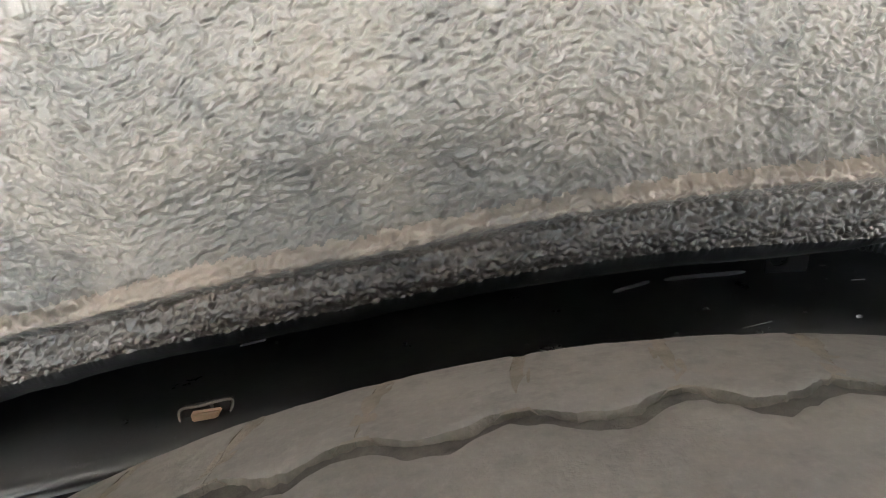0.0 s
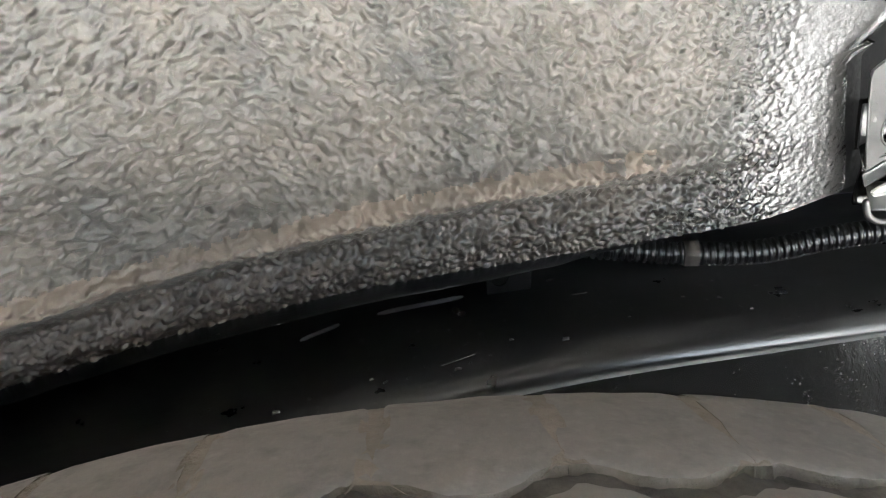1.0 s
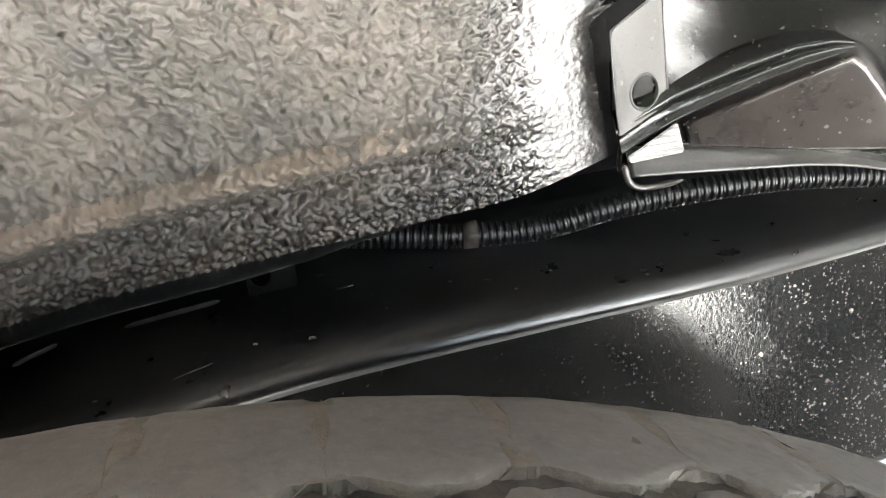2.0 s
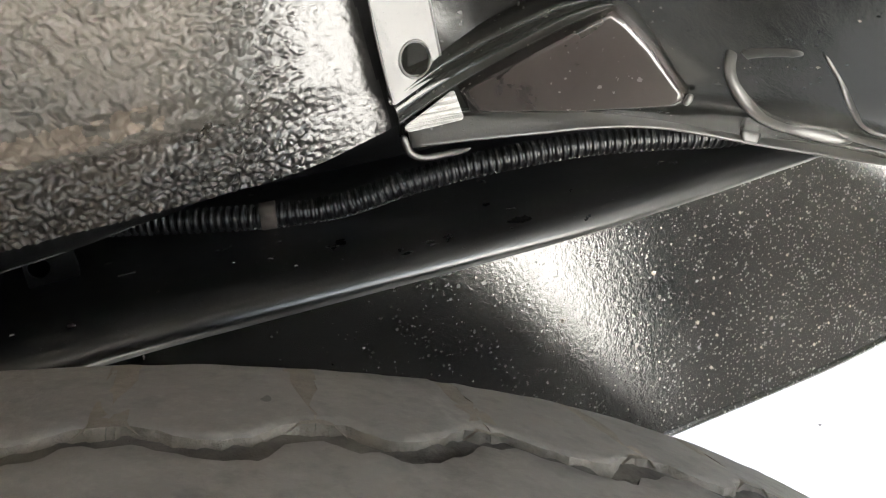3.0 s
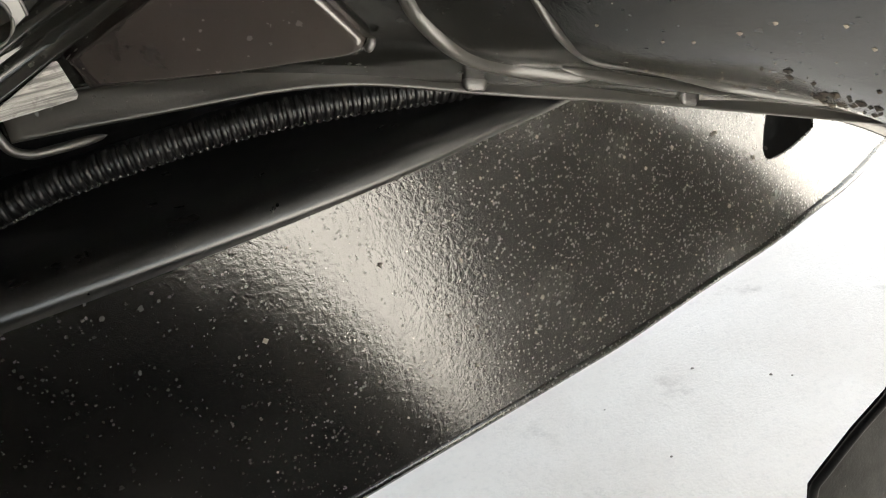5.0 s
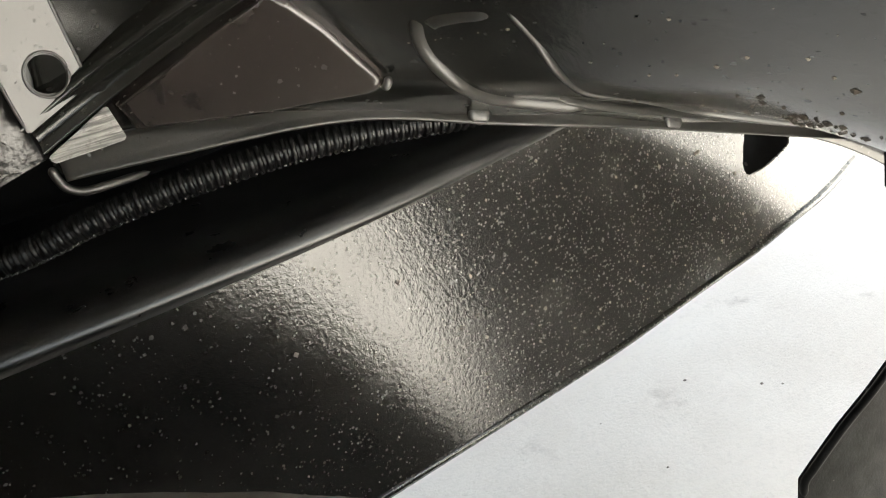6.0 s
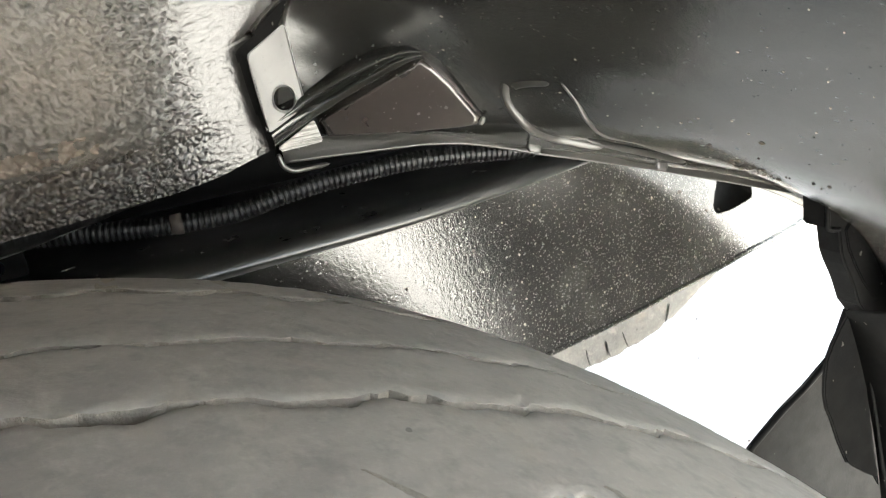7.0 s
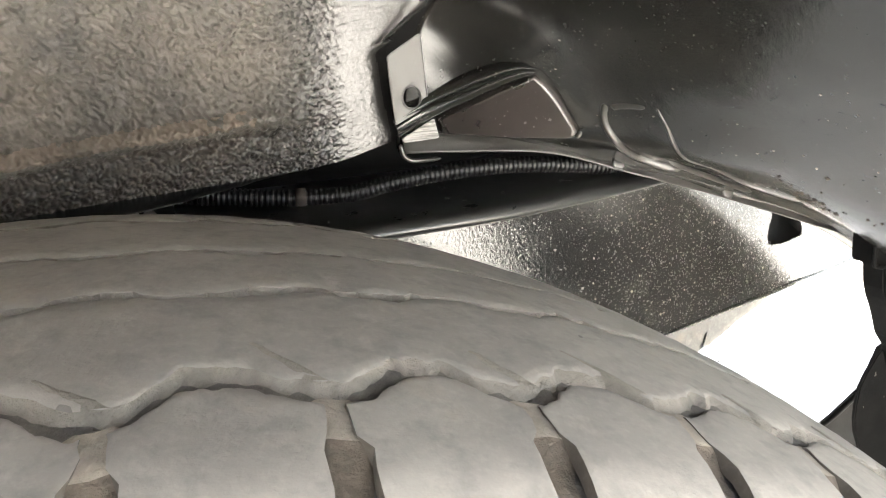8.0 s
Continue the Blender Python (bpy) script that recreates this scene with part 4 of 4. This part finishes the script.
ss = np.concatenate([np.arange(-half, -0.20, 0.009), np.arange(-0.20, 0.42, 0.0016), np.arange(0.42, half - 0.004, 0.009)])
base_u = np.concatenate([[-TW], np.linspace(-TW + 0.002, TW - 0.002, 41), [TW]])
part("carcass", mesh("carcass", [on_tyre(u, s, 0.0046) for u in base_u for s in ss], lay(len(ss), len(base_u), True), DIRT), tyre, "dirt-filled groove floor under the tread")


def worn(name, verts, faces, is_pale, is_dark, inside=DIRT):
    """A tread piece, worn on top: its dusty slope painted as lit, its torn steep sides as shaded."""
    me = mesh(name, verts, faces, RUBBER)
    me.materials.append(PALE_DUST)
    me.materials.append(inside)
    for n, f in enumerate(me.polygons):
        f.material_index = 1 if is_pale(n) else 2 if is_dark(n) else 0
    me.set_sharp_from_angle(angle=radians(38))
    return me


for k in range(3):
    left_g, right_g = GROOVES[k], GROOVES[k + 1]
    inner, slope = 11, (0.0034, 0.0011, 0.0009)[k]
    verts = []
    for j in range(inner + 4):
        for s in ss:
            a = left_g[0](s) + left_g[1] * opening(s, 2 * k) + rough_edge(s, 3 * k, 0.0025 if k == 0 else 0.0021)
            b = right_g[0](s) - right_g[1] * opening(s, 2 * k + 3) + rough_edge(s, 3 * k + 1, 0.0016)
            if j < 2:
                u, down = (a - slope * (0.75 + 0.6 * noise.noise((s * 120, 6.0, k)) + 0.15 * noise.noise((s * 520, 2.0, k))), left_g[2]) if j == 0 else (a, 0.0004)
            elif j >= inner + 2:
                u, down = (b + 0.0006, right_g[2]) if j == inner + 3 else (b, 0.0003)
            else:
                u = a + 0.0011 + (b - a - 0.0018) * (j - 2) / (inner - 1)
                down = -0.0003 * noise.noise((s * 90, u * 90, k)) - 0.00022 * noise.noise((s * 400, u * 400, k))
                if j in (2, inner + 1):
                    down += 0.0016 * max(0.0, noise.noise((s * 150, j, 40.0 + k)) - 0.15)
            verts.append(on_tyre(u, s, down))
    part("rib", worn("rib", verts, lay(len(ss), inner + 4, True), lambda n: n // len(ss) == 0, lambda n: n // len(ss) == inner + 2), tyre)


def shoulder_block(side, k):
    """One shoulder lug between two cross slots; side -1 is the near shoulder."""
    g = GROOVES[0] if side < 0 else GROOVES[3]
    first = (0.029 if side < 0 else 0.0) + k * PITCH[side]
    inside = np.linspace(0.04, 0.96, 34 if -6 <= k <= 13 else 9).tolist()
    qs = (0, 0, 0.02, *inside, 0.98, 1, 1)
    vs = (0, 0, 0.012, 0.04, 0.1, 0.18, 0.27, 0.36, 0.46, 0.56, 0.66, 0.76, 0.85, 0.93, 1)
    wide, deep = (0.0047, 0.0050) if side < 0 else (0.0044, 0.0046)
    jag = random.Random(100 * side + k)
    odd = 0.7 + 0.6 * jag.random()
    verts = []
    for j, v in enumerate(vs):
        for i, q in enumerate(qs):
            open_at = max(0.0, min(0.62, (v - 0.16) * 6)) if side < 0 else max(0.0, min(0.5, (v - 0.14) * 5)) + max(0.0, min(0.5, (v - 0.6) * 3))
            slot_half = wide * ((0.42 if side < 0 else 0.015) + 0.78 * open_at * odd)
            bend = side * 0.0050 * v
            a = first + slot_half + bend + rough_edge(v * 0.05 + k, 11, 0.0009)
            b = first + PITCH[side] - slot_half + bend + rough_edge(v * 0.05 + k + 0.5, 12, 0.0009)
            s = a + (b - a) * q
            edge_u = g[0](s) + side * g[1] + side * abs(rough_edge(s, 20 + side, 0.0024 if side < 0 else 0.0016))
            u = edge_u + (side * (TW - 0.0003) - edge_u) * v**0.9
            if j == 0 and side > 0:
                u -= 0.0024 + 0.0018 * noise.noise((s * 120, 6.0, 3.0)) + 0.0004 * noise.noise((s * 560, 6.0, 7.0))
            skirt = i in (0, len(qs) - 1) or j == 0
            brim = i in (1, len(qs) - 2) or j == 1
            depth = deep if j == 0 else 0.0007 + (deep - 0.0007) * max(open_at, 0.0 if side > 0 else 0.4)
            down = depth if skirt else (0.0004 if j == 1 else 0.00012 * max(0.15, open_at)) if brim else -0.0003 * noise.noise((s * 100, u * 100, 8.0))
            if j == 2 and not skirt:
                down += 0.0016 * max(0.0, noise.noise((s * 150, side, 50.0)) - 0.15)
            verts.append(on_tyre(u, s, down))
    return worn("shoulder_block", verts, lay(len(qs), len(vs)), lambda n: side > 0 and n < len(qs) - 1, lambda n: n < len(qs) - 1 or n % (len(qs) - 1) in (0, len(qs) - 2), TORN_SHADED if side < 0 else PACKED)


for side in (-1, 1):
    for k in range(-PITCHES[side] // 2, PITCHES[side] // 2):
        part("shoulder_block", shoulder_block(side, k), tyre)
for side, low, high in ((-1, -4, 9), (1, -5, 11)):
    g = GROOVES[0] if side < 0 else GROOVES[3]
    for k in range(low, high):
        first = (0.029 if side < 0 else 0.0) + k * PITCH[side]
        fill = (0.0003 + 0.0010 * abs(noise.noise((k * 1.7, side, 3.0)))) * (1 if side < 0 else 0.25)
        verts = []
        for v in np.linspace(0, 0.95, 14).tolist():
            for q in (-1, -0.5, 0, 0.5, 1):
                s = first + side * 0.0050 * v + 0.0056 * q
                deep = 0.0034 * max(0.0, min(1.0, (v - 0.22) * 9)) if side < 0 else 0.0022 * max(0.0, min(1.0, (v - 0.6) * 7))
                edge_u = g[0](s) + side * (g[1] - 0.0006)
                u = edge_u + (side * TW - edge_u) * v**0.9
                verts.append(on_tyre(u, s, fill + deep + 0.0006 * noise.noise((s * 300, u * 300, 1.0)) + (0.002 if abs(q) == 1 else 0)))
        me = mesh("packed_dirt", verts, lay(5, 14), SAND)
        me.materials.append(PACKED)
        for n, f in enumerate(me.polygons):
            f.material_index = 1 if side < 0 and n // 4 > 2 else 0
        part("packed_dirt", me, tyre, "pale and brown dirt packed in a cross slot")
stretch = np.arange(-0.22, 0.44, 0.002).tolist()
bed = []
for q in (-1, -0.6, -0.2, 0.2, 0.6, 1):
    for s in stretch:
        u = GROOVES[3][0](s) + 0.0058 * q
        bed.append(on_tyre(u, s, 0.0023 + 0.0010 * noise.noise((s * 110, u * 110, 12.0)) + 0.0005 * noise.noise((s * 420, u * 420, 14.0)) - 0.0006 * q))
part("packed_dirt", mesh("packed_dirt", bed, lay(len(stretch), 6), GREY_DUST), tyre, "grey dust packed along the far groove")
bed = []
for q in (-1, -0.6, -0.2, 0.2, 0.6, 1):
    for s in stretch:
        u = GROOVES[0][0](s) + 0.0064 * q
        bed.append(on_tyre(u, s, 0.0024 + 0.0007 * noise.noise((s * 140, u * 140, 2.0)) + 0.0005 * noise.noise((s * 420, u * 420, 4.0)) - 0.0005 * q))
part("packed_dirt", mesh("packed_dirt", bed, lay(len(stretch), 6), GREY_DUST), tyre, "dusty dirt packed along the near groove")
for k in range(-4, 9):
    jag = random.Random(300 + k)
    first, long, lean = 0.029 + k * PITCH[-1] + jag.uniform(-0.004, 0.004), jag.uniform(0.008, 0.016), jag.uniform(-0.9, -0.4)
    verts = []
    for v in np.linspace(0, 1, 9).tolist():
        for q in (-1, -0.4, 0.4, 1):
            s = first + lean * long * v + (0.0022 * (1 - v) + 0.0007) * q + rough_edge(v * 0.02 + k, 15, 0.0008)
            verts.append(on_tyre(GROOVES[0][0](first) + 0.0028 + long * v, s, 0.0012 * max(0.0, 0.3 - v) + 0.0006 * abs(q) ** 3 - 0.0003))
    part("sipe", mesh("sipe", verts, lay(4, 9), PALE_DUST), tyre, "short dust-filled sipe running into the rib")
wall_prof = [(TW - 0.0003, 0.0), (TW + 0.0005, 0.012), (TW + 0.003, 0.032), (TW + 0.005, 0.055), (TW + 0.002, 0.085), (TW - 0.006, 0.108), (TW - 0.014, 0.120)]
for side in (-1, 1):
    verts = []
    for u, down in wall_prof:
        for s in ss[::2].tolist():
            a, r = s / TR, tread_r(TW) - 0.0006 - down
            verts.append(HUB + side * u * AXLE + r * (math.sin(a) * ACROSS + math.cos(a) * ALOFT))
    part("sidewall", mesh("sidewall", verts, lay(len(ss[::2]), len(wall_prof), True), SIDEWALL), tyre)
